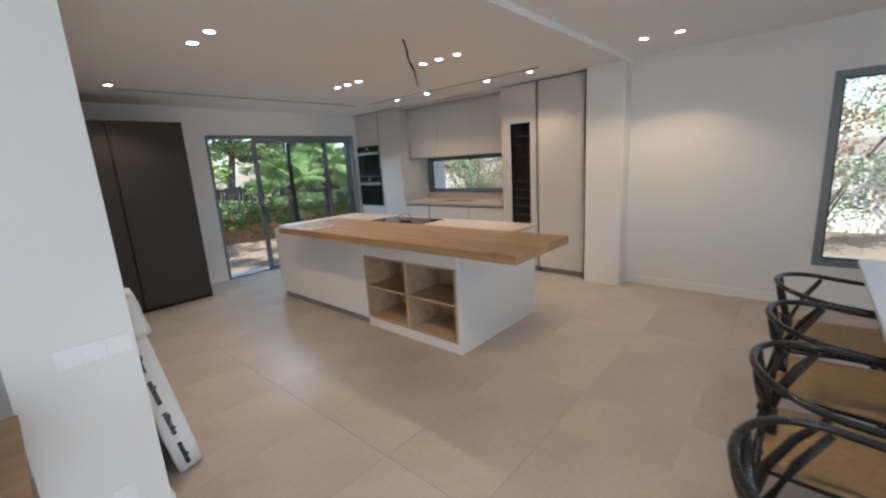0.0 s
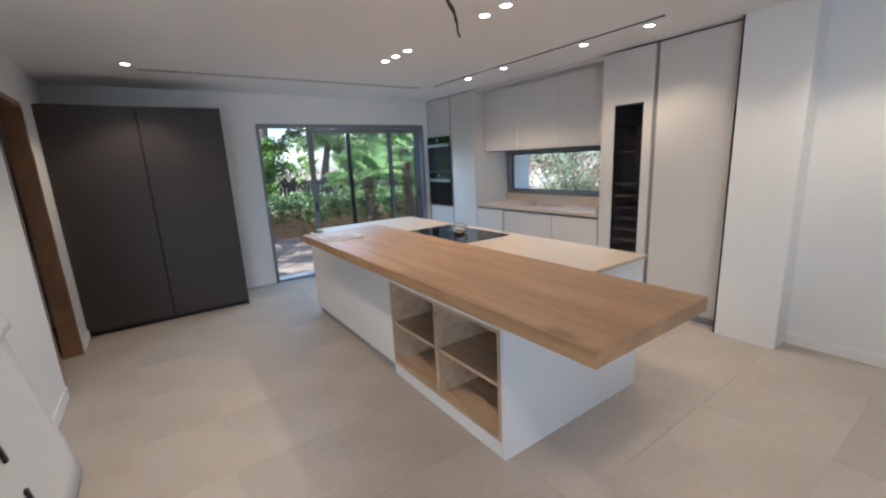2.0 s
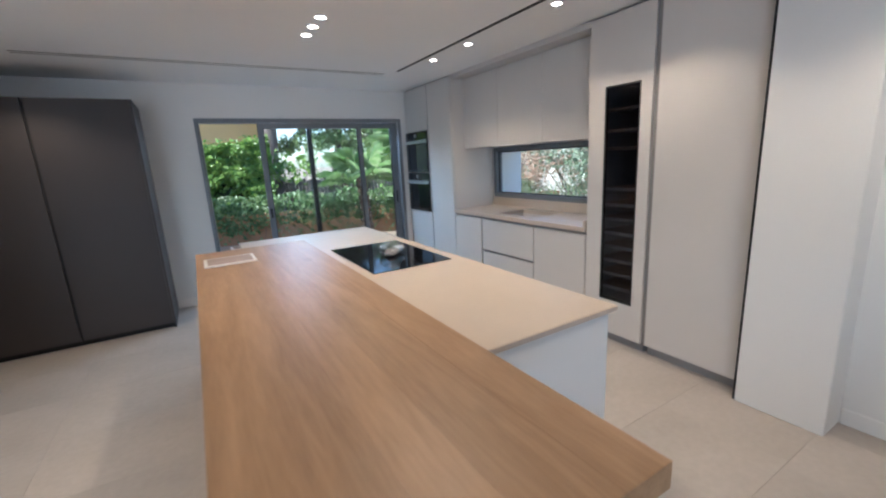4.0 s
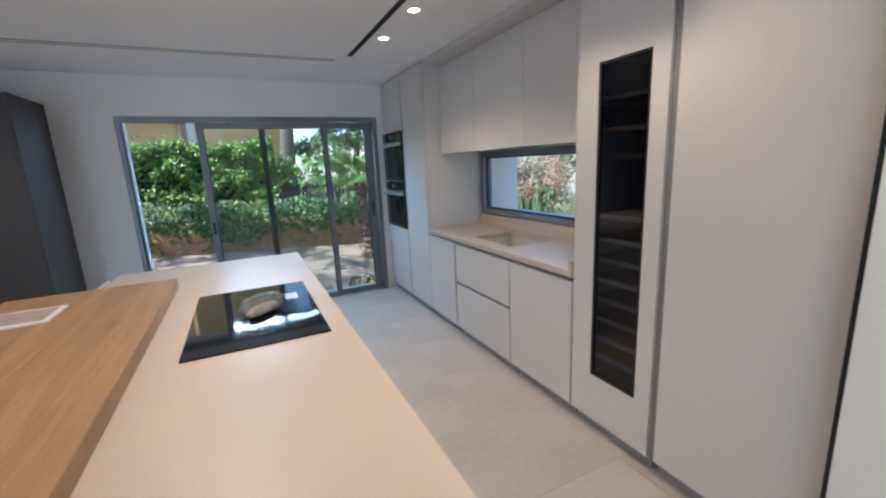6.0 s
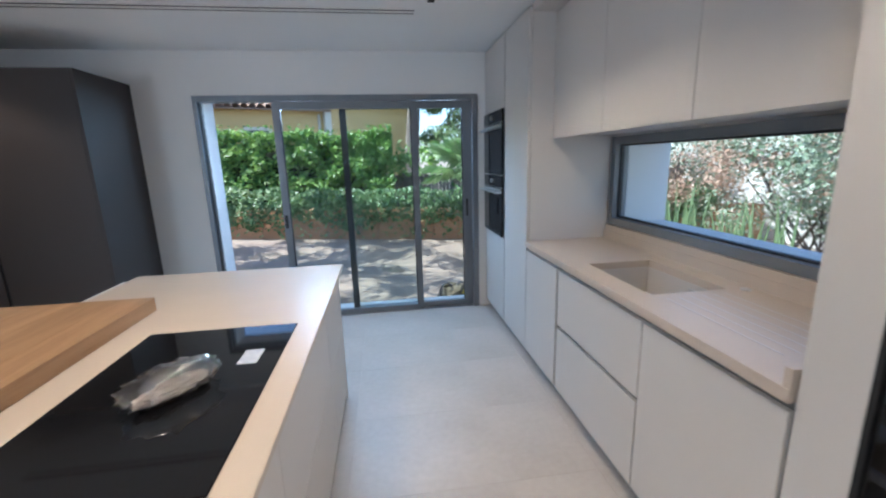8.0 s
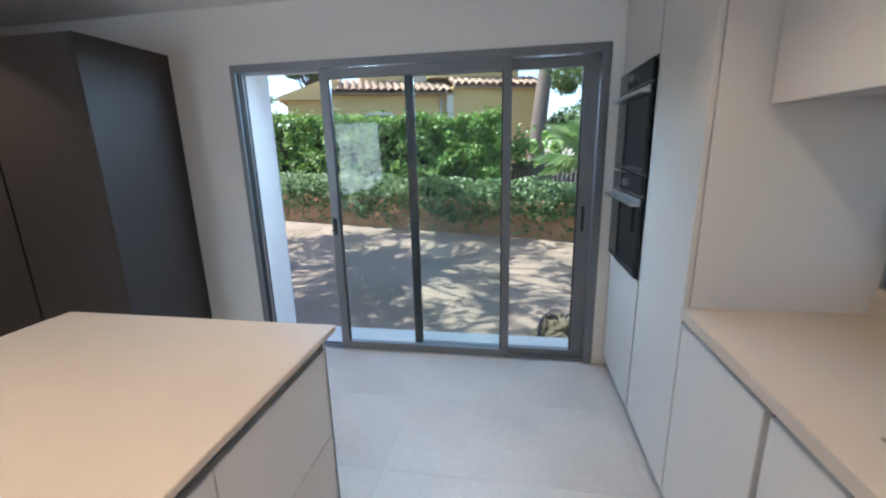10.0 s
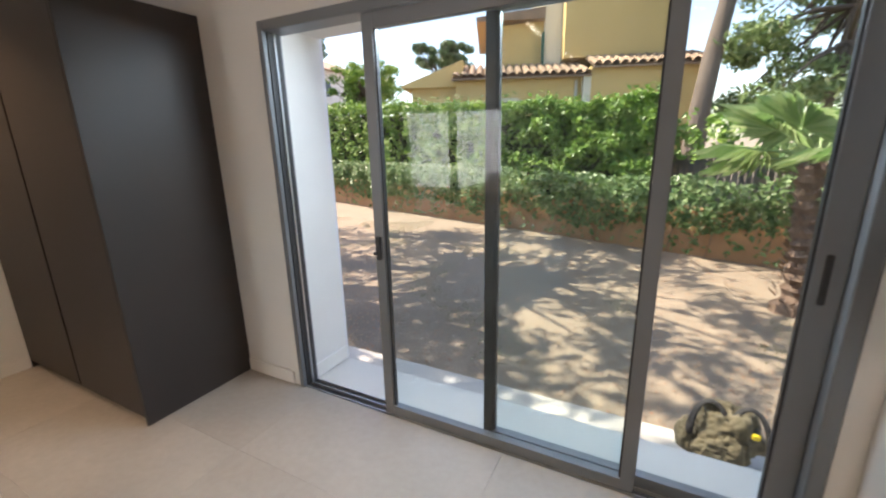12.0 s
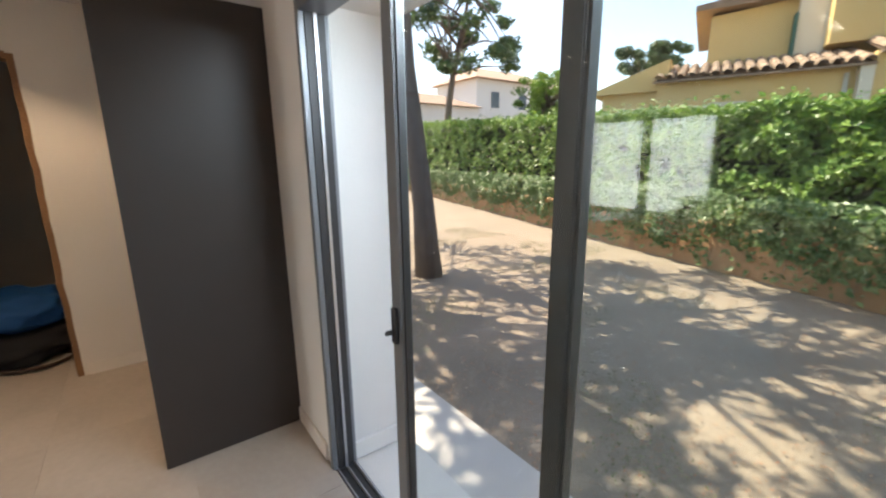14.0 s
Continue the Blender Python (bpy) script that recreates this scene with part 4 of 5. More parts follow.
def side_room_clutter():
    bm = bmesh.new()
    bmesh.ops.create_icosphere(bm, subdivisions=4, radius=1)
    for v in bm.verts:
        v.co *= 1 + noise.noise(v.co * 2.4) * 0.3
        v.co = Vector((-5.15 + v.co.x * 0.25, -1.42 + v.co.y * 0.3, 0.36 + v.co.z * 0.17))
    tagged(part("blue_sack", bm, BLUE, None, "", 0, True), "crumpled blue fabric sack on a dark bag", "sack")
    bm = bmesh.new()
    bmesh.ops.create_icosphere(bm, subdivisions=4, radius=1)
    for v in bm.verts:
        v.co *= 1 + noise.noise(v.co * 2.1 + Vector((4, 4, 1))) * 0.3
        v.co = Vector((-5.1 + v.co.x * 0.3, -1.45 + v.co.y * 0.38, 0.11 + max(v.co.z, -1) * 0.13))
    tagged(part("black_bag", bm, BLACK_CLOTH, None, "", 0, True), "slumped black cloth work bag on the floor", "bag")
    bm = bmesh.new()
    pts = [(-4.9 + (0.16 + 0.012 * (k // 20)) * math.cos(k * 0.314), -1.35 + (0.2 + 0.01 * (k // 20)) * math.sin(k * 0.314), 0.012 + 0.01 * (k // 20)) for k in range(62)]
    tube(bm, pts, 0.008, 6)
    tagged(part("coiled_cable", bm, WIRE, None, "", 0, True), "coiled dark electric cable on the floor", "cable")
side_room_clutter()

# ---- garden ----
# laid out in a plan of its own, then set on the lower ground outside
G = -0.15
INDOORS = set(scene.objects)
PIVOT = Vector((-0.72, -1.5, 1.45))
OUT = Matrix.Translation(PIVOT) @ Matrix.Scale(1.2, 4) @ Matrix.Translation(-PIVOT)
bm = bmesh.new()
bmesh.ops.create_grid(bm, x_segments=2, y_segments=2, size=400)
for v in bm.verts:
    v.co.z = G - 0.05
tagged(part("ground", bm, SOIL, None), "dry brown earth reaching to the horizon", "ground", "", "structure")
bm = bmesh.new()
bmesh.ops.create_grid(bm, x_segments=150, y_segments=70, size=1)
for v in bm.verts:
    v.co = Vector((-9 + v.co.x * 14, 6.0 + v.co.y * 5.6, 0))
    edge = min(v.co.x + 23, 5 - v.co.x, v.co.y - 0.4, 11.6 - v.co.y)
    v.co.z = G + noise.noise(v.co * 0.8) * 0.02 + noise.noise(v.co * 4) * 0.012 - (0.05 if edge < 0.05 else 0)
tagged(part("garden_soil", bm, SOIL, None, "", 0, True), "dry uneven garden soil with thin grass and litter", "ground", "", "structure")
rng = np.random.default_rng(7)
xs, ys = rng.uniform(-9, 2.5, 60000), rng.uniform(0.95, 6.2, 60000)
keep = [noise.noise(Vector((a * 0.9, b * 0.9, 3))) > 0.2 for a, b in zip(xs, ys)]
xs, ys = xs[keep], ys[keep]
ob = cards("thin_grass", np.stack([xs, ys, np.full(len(xs), G + 0.022)], 1), np.tile([0.6, 0.2, 0.4], (len(xs), 1)), 0.0095, GRASS_MAT, long=1.0)
tagged(ob, "sparse thin green grass on dry soil", "grass", kind="stuff")
xs, ys = rng.uniform(-8, 2.5, 24000), rng.uniform(0.6, 5.5, 24000)
ob = cards("leaf_litter", np.stack([xs, ys, np.full(len(xs), G + 0.012)], 1), np.tile([0, 0, 1.0], (len(xs), 1)), 0.011, DRY_LEAF, spread=0.3)
tagged(ob, "scattered dry leaves and chips on the soil", "leaf litter", kind="stuff")

SL, Y0 = -0.29, 4.85


def line(x, off=0.0):
    return Y0 + SL * x + off


def slanted(name, x0, x1, o0, o1, z0, z1, mat, label, category, kind):
    bm = bmesh.new()
    vs = box(bm, (x0, 0, z0), (x1, 1, z1))
    for v in vs:
        v.co.y = line(v.co.x, o0 if v.co.y < 0.5 else o1)
    return tagged(part(name, bm, mat, None), label, category, "", kind)
slanted("garden_wall", -24, 6, 0.0, 0.25, -0.3, 0.5, OCHRE, "low ochre rendered garden wall overgrown with ivy", "garden wall", "structure")


def hedge_height(x):
    return 2.0 + 0.06 * max(0, -x - 1.5) + 0.12 * noise.noise(Vector((x * 1.3, 0, 0))) + 0.07 * noise.noise(Vector((x * 4, 2, 0)))


def hedge():
    h = thing("hedge", (-8, line(-8, 1), G), "tall dense green clipped hedge with a leafy uneven top", "hedge")
    # Solid core; its near-black green paints the shade between the leaves.
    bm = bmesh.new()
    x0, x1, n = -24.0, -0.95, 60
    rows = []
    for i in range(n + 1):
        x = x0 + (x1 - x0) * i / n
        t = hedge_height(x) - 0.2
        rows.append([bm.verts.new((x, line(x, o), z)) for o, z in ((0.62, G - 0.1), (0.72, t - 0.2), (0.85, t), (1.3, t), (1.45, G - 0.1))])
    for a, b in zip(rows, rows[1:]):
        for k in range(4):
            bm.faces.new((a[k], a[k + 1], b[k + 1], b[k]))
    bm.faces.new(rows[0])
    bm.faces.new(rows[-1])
    part("shade_core", bm, LEAF_DEEP, h, "solid core coloured as the shade between the leaves")
    r = np.random.default_rng(11)
    pts, nr = [], []
    while len(pts) < 30000:
        x = -0.75 - 23.1 * r.random() ** 1.7
        t = hedge_height(x)
        if r.random() < 0.62:
            z = 0.4 + (t - 0.4) * r.random() ** 0.7
            clump = noise.noise(Vector((x * 2.6, z * 2.6, 1)))
            if clump < -0.22 and r.random() < 0.75:
                continue
            off = 0.55 - 0.22 * clump - 0.12 * (z / t) + r.uniform(-0.02, 0.12)
            pts.append((x, line(x, off), z))
            nr.append((0, -1, 0.6))
        else:
            off = r.uniform(0.4, 1.4)
            pts.append((x, line(x, off), t + r.uniform(-0.14, 0.07) + (0.18 * r.random() if r.random() < 0.1 else 0)))
            nr.append((0, -0.2, 1))
    cards("leaves", pts, nr, 0.06, LEAF, h)


def ivy():
    h = thing("ivy", (-4, line(-4), 0.4), "green ivy spilling over the low garden wall", "ivy")
    r = np.random.default_rng(5)
    pts, nr = [], []
    while len(pts) < 21000:
        x = 5.0 - 24 * r.random() ** 1.25
        z = r.uniform(-0.1, 1.0) if r.random() < 0.8 else r.uniform(0.5, 1.0)
        low = 0.2 + 0.26 * noise.noise(Vector((x * 0.9, 0, 5))) + 0.16 * noise.noise(Vector((x * 3.5, 1, 5)))
        if z < low and r.random() < 0.86:
            continue
        top = 0.9 + 0.1 * noise.noise(Vector((x * 2, 0, 9))) + 0.03 * max(0, -x - 2)
        if z > top:
            continue
        bulge = 0.32 * math.sin(math.pi * min(max((z - low) / (top - low + 0.01), 0.05), 1) * 0.85)
        off = -0.04 - bulge * (0.6 + 0.6 * noise.noise(Vector((x * 3, z * 3, 2)))) + r.uniform(-0.03, 0.06)
        if z > top - 0.12:
            off += r.uniform(0, 0.5)
        pts.append((x, line(x, off), z))
        nr.append((0, -1, 0.7))
    cards("leaves", pts, nr, 0.047, LEAF_LOW, h)
    for i in range(18):
        bm = bmesh.new()
        x = -9 + i * 0.6 + r.uniform(-0.3, 0.3)
        tube(bm, [(x, line(x, -0.015), -0.15), (x + 0.05, line(x, -0.03), 0.2), (x + r.uniform(-0.1, 0.1), line(x, -0.06), 0.55)], 0.005, 5)
        part("stem", bm, BARK, h)
hedge()
ivy()


def slat_fence():
    f = thing("slat_fence", (1.5, line(1.5, 0.9), G), "weathered dark grey slat fence behind the ivy", "fence")
    for k in range(5):
        x = -0.9 + k * 1.5
        y = line(x, 0.9)
        box_part("post", (x, y + 0.03, G - 0.1), (x + 0.07, y + 0.1, 1.22), MESH_GREY, f)
    for z in (0.35, 1.05):
        bm = bmesh.new()
        for v in box(bm, (-0.9, 0, z), (5.2, 0.03, z + 0.06)):
            v.co.y += line(v.co.x, 0.93)
        part("rail", bm, MESH_GREY, f)
    for k in range(76):
        x = -0.92 + k * 0.08
        y = line(x, 0.9)
        box_part("slat", (x, y, G), (x + 0.074, y + 0.02, 1.16 + 0.02 * (k * 7 % 3)), MESH_GREY, f)
slat_fence()


def climber(x, off, z, r, count, seed, mat):
    c = thing("climbing_plant", (x, line(x, off), G), "light green leafy climber growing over the slat fence", "plant")
    g = np.random.default_rng(seed)
    bm = bmesh.new()
    pts, nr = [], []
    for i in range(9):
        e = Vector((x + g.uniform(-1, 1) * r, line(x, off) + g.uniform(-0.25, 0.1), z + g.uniform(-0.5, 0.6) * r))
        tube(bm, [(x, line(x, off), G), ((x + e.x) / 2, e.y, z * 0.6), tuple(e)], [0.015, 0.01, 0.004], 5)
        for k in range(count // 9):
            q = e + Vector(g.normal(0, 1, 3)) * r * 0.26
            pts.append(tuple(q))
            nr.append((0, -1, 0.8))
    part("stems", bm, BARK, c)
    cards("leaves", pts, nr, 0.06, mat, c)
climber(-0.25, 0.82, 1.45, 0.45, 380, 31, LEAF)
climber(1.1, 0.82, 1.3, 0.4, 300, 32, LEAF_LOW)
climber(2.6, 0.82, 1.45, 0.55, 420, 33, LEAF)


def tree(name, base, lean, height, radius, crown_z, crown_r, blobs, leaves, size, label, seed, mat=PINE_LEAF, squash=0.55):
    t = thing(name, base, label, "tree")
    r = np.random.default_rng(seed)
    b = Vector(base)
    top = b + Vector((lean[0], lean[1], height))
    pts = [b + (top - b) * k / 8 + Vector((0.12 * math.sin(k * 1.1 + seed), 0.1 * math.cos(k * 0.9 + seed), 0)) * (k / 8) for k in range(9)]
    pts[0].z -= 0.1
    bm = bmesh.new()
    tube(bm, pts, [radius * (1.25 if k == 0 else 1 - 0.085 * k) for k in range(9)], 14)
    for v in bm.verts:
        v.co += Vector((noise.noise(v.co * 6), noise.noise(v.co * 6 + Vector((3, 3, 3))), 0)) * radius * 0.15
    part("trunk", bm, BARK, t, "", 0, True)
    cp, cn = [], []
    bm = bmesh.new()
    centre = Vector((top.x, top.y, b.z + crown_z))
    for i in range(blobs):
        a, q = r.uniform(0, 2 * math.pi), crown_r * math.sqrt(r.uniform(0.04, 1))
        c = centre + Vector((q * math.cos(a), q * math.sin(a), r.uniform(-1, 1) * crown_r * squash))
        start = pts[int(r.integers(5, 9))]
        tube(bm, [start, (start + c) / 2 + Vector((0, 0, 0.15)), c], [radius * 0.3, radius * 0.18, radius * 0.05], 5)
        br = crown_r * r.uniform(0.13, 0.27)
        for k in range(leaves):
            d = Vector(r.normal(0, 1, 3))
            d.normalize()
            e = c + Vector((d.x, d.y, d.z * 0.6)) * br * r.random() ** 0.5
            cp.append(tuple(e))
            cn.append(tuple(d))
    part("limbs", bm, BARK, t, "", 0, True)
    cards("crown", cp, cn, size, mat, t, long=1.6 if mat in (PINE_LEAF, SUNLIT_PINE) else 1.0)
    return t


tree("pine_tree", (-5.35, 2.4, G), (-1.3, 0.2), 7.5, 0.16, 7.0, 2.5, 46, 100, 0.075, "tall pine with a dark grey trunk on the dry lawn", 1)
# Added out of view; its crown only breaks up the sun on the soil.
tree("pine_tree", (-9.0, 0.6, G), (0.4, 0.5), 7.0, 0.17, 6.8, 3.2, 50, 120, 0.08, "unseen pine added to cast dappled shade on the soil", 2)
tree("pine_tree", (-0.08, 10.3, G), (0.7, 0.3), 9.0, 0.27, 7.6, 3.2, 44, 130, 0.085, "tall leaning pine behind the hedge", 3)
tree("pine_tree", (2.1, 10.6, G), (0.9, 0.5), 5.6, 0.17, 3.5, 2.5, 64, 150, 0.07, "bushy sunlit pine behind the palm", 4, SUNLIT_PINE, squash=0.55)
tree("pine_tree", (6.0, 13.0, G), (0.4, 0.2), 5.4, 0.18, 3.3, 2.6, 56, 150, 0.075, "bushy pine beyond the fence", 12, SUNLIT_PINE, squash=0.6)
tree("pine_tree", (-16.0, 10.4, G), (1.4, 0.4), 8.0, 0.22, 6.6, 2.7, 30, 130, 0.1, "far pine with a flat dark crown against the sky", 6)
tree("leafy_tree", (-9.9, 10.6, G), (0, 0), 3.2, 0.13, 3.4, 1.2, 90, 120, 0.05, "round light green leafy tree behind the hedge", 8, LEAF, 0.6)
tree("leafy_tree", (-12.3, 21.0, G), (0, 0), 6.0, 0.15, 6.3, 1.7, 40, 120, 0.09, "far green tree behind the yellow house", 9, PINE_LEAF, 0.3)


def palm(x, y, tall, seed, label, low):
    p = thing("palm_tree", (x, y, G), label, "palm tree")
    bm = bmesh.new()
    n = 26
    pts = [(x + 0.03 * math.sin(k * 0.2), y, G - 0.05 + (tall + 0.03) * k / n) for k in range(n + 1)]
    tube(bm, pts, [0.14 if k < 3 else 0.082 + (0.022 if k % 2 else -0.008) for k in range(n + 1)], 14)
    for v in bm.verts:
        v.co += Vector((noise.noise(v.co * 14), noise.noise(v.co * 14 + Vector((1, 2, 3))), 0)) * 0.035
    part("trunk", bm, PALM_BARK, p)
    r = random.Random(seed)
    bm = bmesh.new()
    for k in range(int(145 * tall)):
        z = r.uniform(-0.1, tall - 0.15)
        a = r.uniform(0, 2 * math.pi)
        rad = 0.125 if z < 0.1 else 0.082
        c, s = math.cos(a), math.sin(a)
        w = r.uniform(0.015, 0.03)
        q = [Vector((x + c * rad - s * w, y + s * rad + c * w, z)), Vector((x + c * rad + s * w, y + s * rad - c * w, z)),
             Vector((x + c * (rad + 0.07), y + s * (rad + 0.07), z + r.uniform(0.03, 0.1)))]
        bm.faces.new([bm.verts.new(v) for v in q])
    part("bark_scales", bm, PALM_BARK, p, "ragged old leaf bases")
    top = Vector((x, y, G + tall))
    for k in range(10):
        a = k * 2.4 + 0.5 + r.uniform(-0.2, 0.2)
        tilt = low + (1.25 - low) * (k % 6) / 5
        d = Vector((math.cos(a) * math.cos(tilt - 0.15), math.sin(a) * math.cos(tilt - 0.15), math.sin(tilt - 0.15))).normalized()
        hub = top + d * r.uniform(0.3, 0.5)
        bm = bmesh.new()
        tube(bm, [top, (top + hub) / 2 + Vector((0, 0, 0.03)), hub], 0.011, 5)
        pet = part("petiole", bm, PALM_LEAF, p)
        side = d.cross(Vector((0, 0, 1))).normalized()
        nrm = side.cross(d).normalized()
        bm = bmesh.new()
        m = 34
        for j in range(m):
            g = radians(-105 + 210 * j / (m - 1))
            L = r.uniform(0.52, 0.64) * (1 - 0.25 * abs(g) / 1.83)
            e = d * math.cos(g) + side * math.sin(g)
            w = (side * math.cos(g) - d * math.sin(g)) * 0.016
            lift = nrm * (0.012 if j % 2 else -0.012)
            mid = hub + e * L * 0.6 + lift
            tip = hub + e * L - nrm * 0.0 + Vector((0, 0, -0.1 - 0.05 * r.random()))
            va, vb, vc, vd = bm.verts.new(hub + e * 0.02), bm.verts.new(mid + w), bm.verts.new(tip), bm.verts.new(mid - w)
            bm.faces.new((va, vb, vc))
            bm.faces.new((va, vc, vd))
        part("fan_leaf", bm, PALM_LEAF, pet)
palm(0.52, 3.05, 1.4, 3, "small fan palm with a shaggy fibrous trunk", 0.1)
palm(1.62, 3.35, 1.95, 9, "taller fan palm with drooping yellow-green leaves", -0.6)


# ---- neighbouring house ----
HU, HV, HO = Vector((0.93, 0.36, 0)).normalized(), Vector((-0.36, 0.93, 0)).normalized(), Vector((-2.6, 10.5, 0))


def house_box(bm, s0, s1, v0, v1, z0, z1, slope=0.0):
    for q in box(bm, (s0, v0, z0), (s1, v1, z1)):
        up = slope * (q.co.x - s0) if q.co.z > z1 - 0.001 else 0
        p = HO + HU * q.co.x + HV * q.co.y
        q.co = Vector((p.x, p.y, q.co.z + up))


def house_part(name, boxes, mat, parent, label="", bevel=0.0):
    bm = bmesh.new()
    for b in boxes:
        house_box(bm, *b)
    return part(name, bm, mat, parent, label, bevel)


def yellow_house():
    h = thing("yellow_house", HO, "yellow rendered two-storey house with clay tile roofs", "house")
    house_part("annex_wall", [(-3.5, -0.05, 0.35, 4.0, G - 0.2, 3.16)], YELLOW, h)
    house_part("side_wing", [(-4.8, -3.5, 0.6, 4.0, G - 0.2, 2.95, 0.36)], YELLOW, h)
    house_part("side_roof", [(-5.05, -3.3, 0.4, 4.0, 2.96, 3.03, 0.36)], YELLOW, h)
    house_part("main_wall", [(0.15, 3.1, 0.15, 6.0, G - 0.2, 3.34)], YELLOW, h)
    house_part("corner_pillar", [(-0.05, 0.15, 0.1, 0.4, G - 0.2, 3.1)], CREAM, h, "cream rendered corner")
    house_part("upper_wall", [(-2.6, -0.95, 1.75, 6.0, 3.0, 4.75, 0.08)], YELLOW, h)
    house_part("upper_roof", [(-2.95, -0.95, 1.45, 6.2, 4.86, 4.98, 0.1)], CLAY, h)
    house_part("upper_pillar", [(-0.95, -0.45, 1.5, 6.0, 3.0, 6.6)], CREAM, h, "cream rendered chimney wall")
    house_part("balcony_block", [(-0.45, 2.6, 1.0, 6.0, 3.7, 6.6)], YELLOW, h)
    w = house_part("window", [(-2.45, -1.75, 0.33, 0.36, 1.7, 2.5)], WINDOW_DARK, h)
    house_part("frame", [(-2.55, -2.45, 0.3, 0.36, 1.65, 2.55), (-1.75, -1.65, 0.3, 0.36, 1.65, 2.55), (-2.45, -1.75, 0.3, 0.36, 2.5, 2.6)], CREAM, w)
    house_part("shutter", [(-1.02, -0.955, 1.42, 1.74, 3.6, 4.5)], SHUTTER, h, "green wooden shutter")
    house_part("string_course", [(-3.5, -1.0, 0.32, 0.35, 2.62, 2.7)], YELLOW, h)
    bm = bmesh.new()
    p = HO + HU * -0.2 + HV * 0.3
    tube(bm, [(p.x, p.y, 0), (p.x, p.y, 3.0)], 0.04, 10)
    part("downpipe", bm, CREAM, h, "pale downpipe", 0, True)
    # barrel tiles
    def tile_mesh(L, r, sides=6):
        bm = bmesh.new()
        rows = []
        for s, rr in ((0, r), (1, r * 0.85)):
            rows.append([bm.verts.new((rr * math.cos(math.pi * k / sides), L * s, rr * math.sin(math.pi * k / sides))) for k in range(sides + 1)])
        rows2 = [[bm.verts.new(v.co * 1.0 - Vector((0, 0, 0.018))) for v in row] for row in rows]
        for k in range(sides):
            bm.faces.new((rows[0][k], rows[0][k + 1], rows[1][k + 1], rows[1][k]))
            bm.faces.new((rows2[0][k], rows2[0][k + 1], rows[0][k + 1], rows[0][k]))
        me = bpy.data.meshes.new("roof_tile")
        bm.to_mesh(me)
        bm.free()
        me.materials.append(CLAY)
        return me
    me = tile_mesh(0.55, 0.1)
    turn = math.degrees(math.atan2(HU.y, HU.x))

    def roof(name, s0, s1, v0, z0, rise, rows, depth):
        bed = house_part(name, [(s0, s1, v0 + 0.04, v0 + 0.14, z0 - 0.06, z0 - 0.02)], CLAY, h)
        bm = bmesh.new()
        a = [HO + HU * s + HV * v for s, v in ((s0, v0 + 0.05), (s1, v0 + 0.05), (s1, v0 + depth), (s0, v0 + depth))]
        zs = (z0 - 0.02, z0 - 0.02, z0 - 0.02 + rise * depth, z0 - 0.02 + rise * depth)
        bm.faces.new([bm.verts.new((q.x, q.y, z)) for q, z in zip(a, zs)])
        bmesh.ops.solidify(bm, geom=bm.faces[:], thickness=0.06)
        part("roof_bed", bm, CLAY, h)
        k = int((s1 - s0) / 0.22)
        for j in range(rows):
            for i in range(k):
                s = s0 + 0.11 + i * 0.22
                v = v0 + j * 0.45
                q = HO + HU * s + HV * v
                o = new("roof_tile", me)
                o.matrix_basis = pose(q.x, q.y, z0 + rise * j * 0.45 + 0.01, math.degrees(math.atan(rise)), 0, turn)
                o.parent = bed
    roof("eave", -3.6, 0.15, 0.0, 3.14, 0.28, 4, 1.9)
    roof("eave", 0.15, 3.3, -0.1, 3.32, 0.3, 3, 1.4)
yellow_house()


def white_house():
    h = thing("white_house", (-31, 28, 0), "far white two-storey house with a shallow clay roof", "house")
    bm = bmesh.new()
    box(bm, (-36, 25, G - 1), (-30, 36, 8.3))
    part("wall", bm, HOUSE_WHITE, h)
    bm = bmesh.new()
    box(bm, (-34, 15, G - 1), (-29, 25, 5.6))
    part("lower_wall", bm, HOUSE_WHITE, h)

    def hip(x0, x1, y0, y1, z, up, name):
        bm = bmesh.new()
        c = [bm.verts.new(p) for p in ((x0, y0, z), (x1, y0, z), (x1, y1, z), (x0, y1, z))]
        m = (x0 + x1) / 2
        r = [bm.verts.new((m, y0 + (x1 - x0) * 0.4, z + up)), bm.verts.new((m, y1 - (x1 - x0) * 0.4, z + up))]
        bm.faces.new((c[0], c[1], r[0]))
        bm.faces.new((c[1], c[2], r[1], r[0]))
        bm.faces.new((c[2], c[3], r[1]))
        bm.faces.new((c[3], c[0], r[0], r[1]))
        bm.faces.new(c[::-1])
        part(name, bm, CLAY, h)
    hip(-36.6, -29.3, 24.4, 36.6, 8.31, 1.6, "roof")
    hip(-34.5, -28.4, 14.4, 24.39, 5.61, 1.2, "lower_roof")
    for y in (26.8, 30.5, 33.6):
        w = box_part("window", (-30.001, y, 5.9), (-29.96, y + 1.0, 7.3), WINDOW_DARK, h)
        box_part("sill", (-30.0, y - 0.1, 5.75), (-29.9, y + 1.1, 5.88), HOUSE_WHITE, w)
    box_part("chimney", (-32, 18, 6.0), (-31.3, 18.7, 8.0), HOUSE_WHITE, h)
white_house()

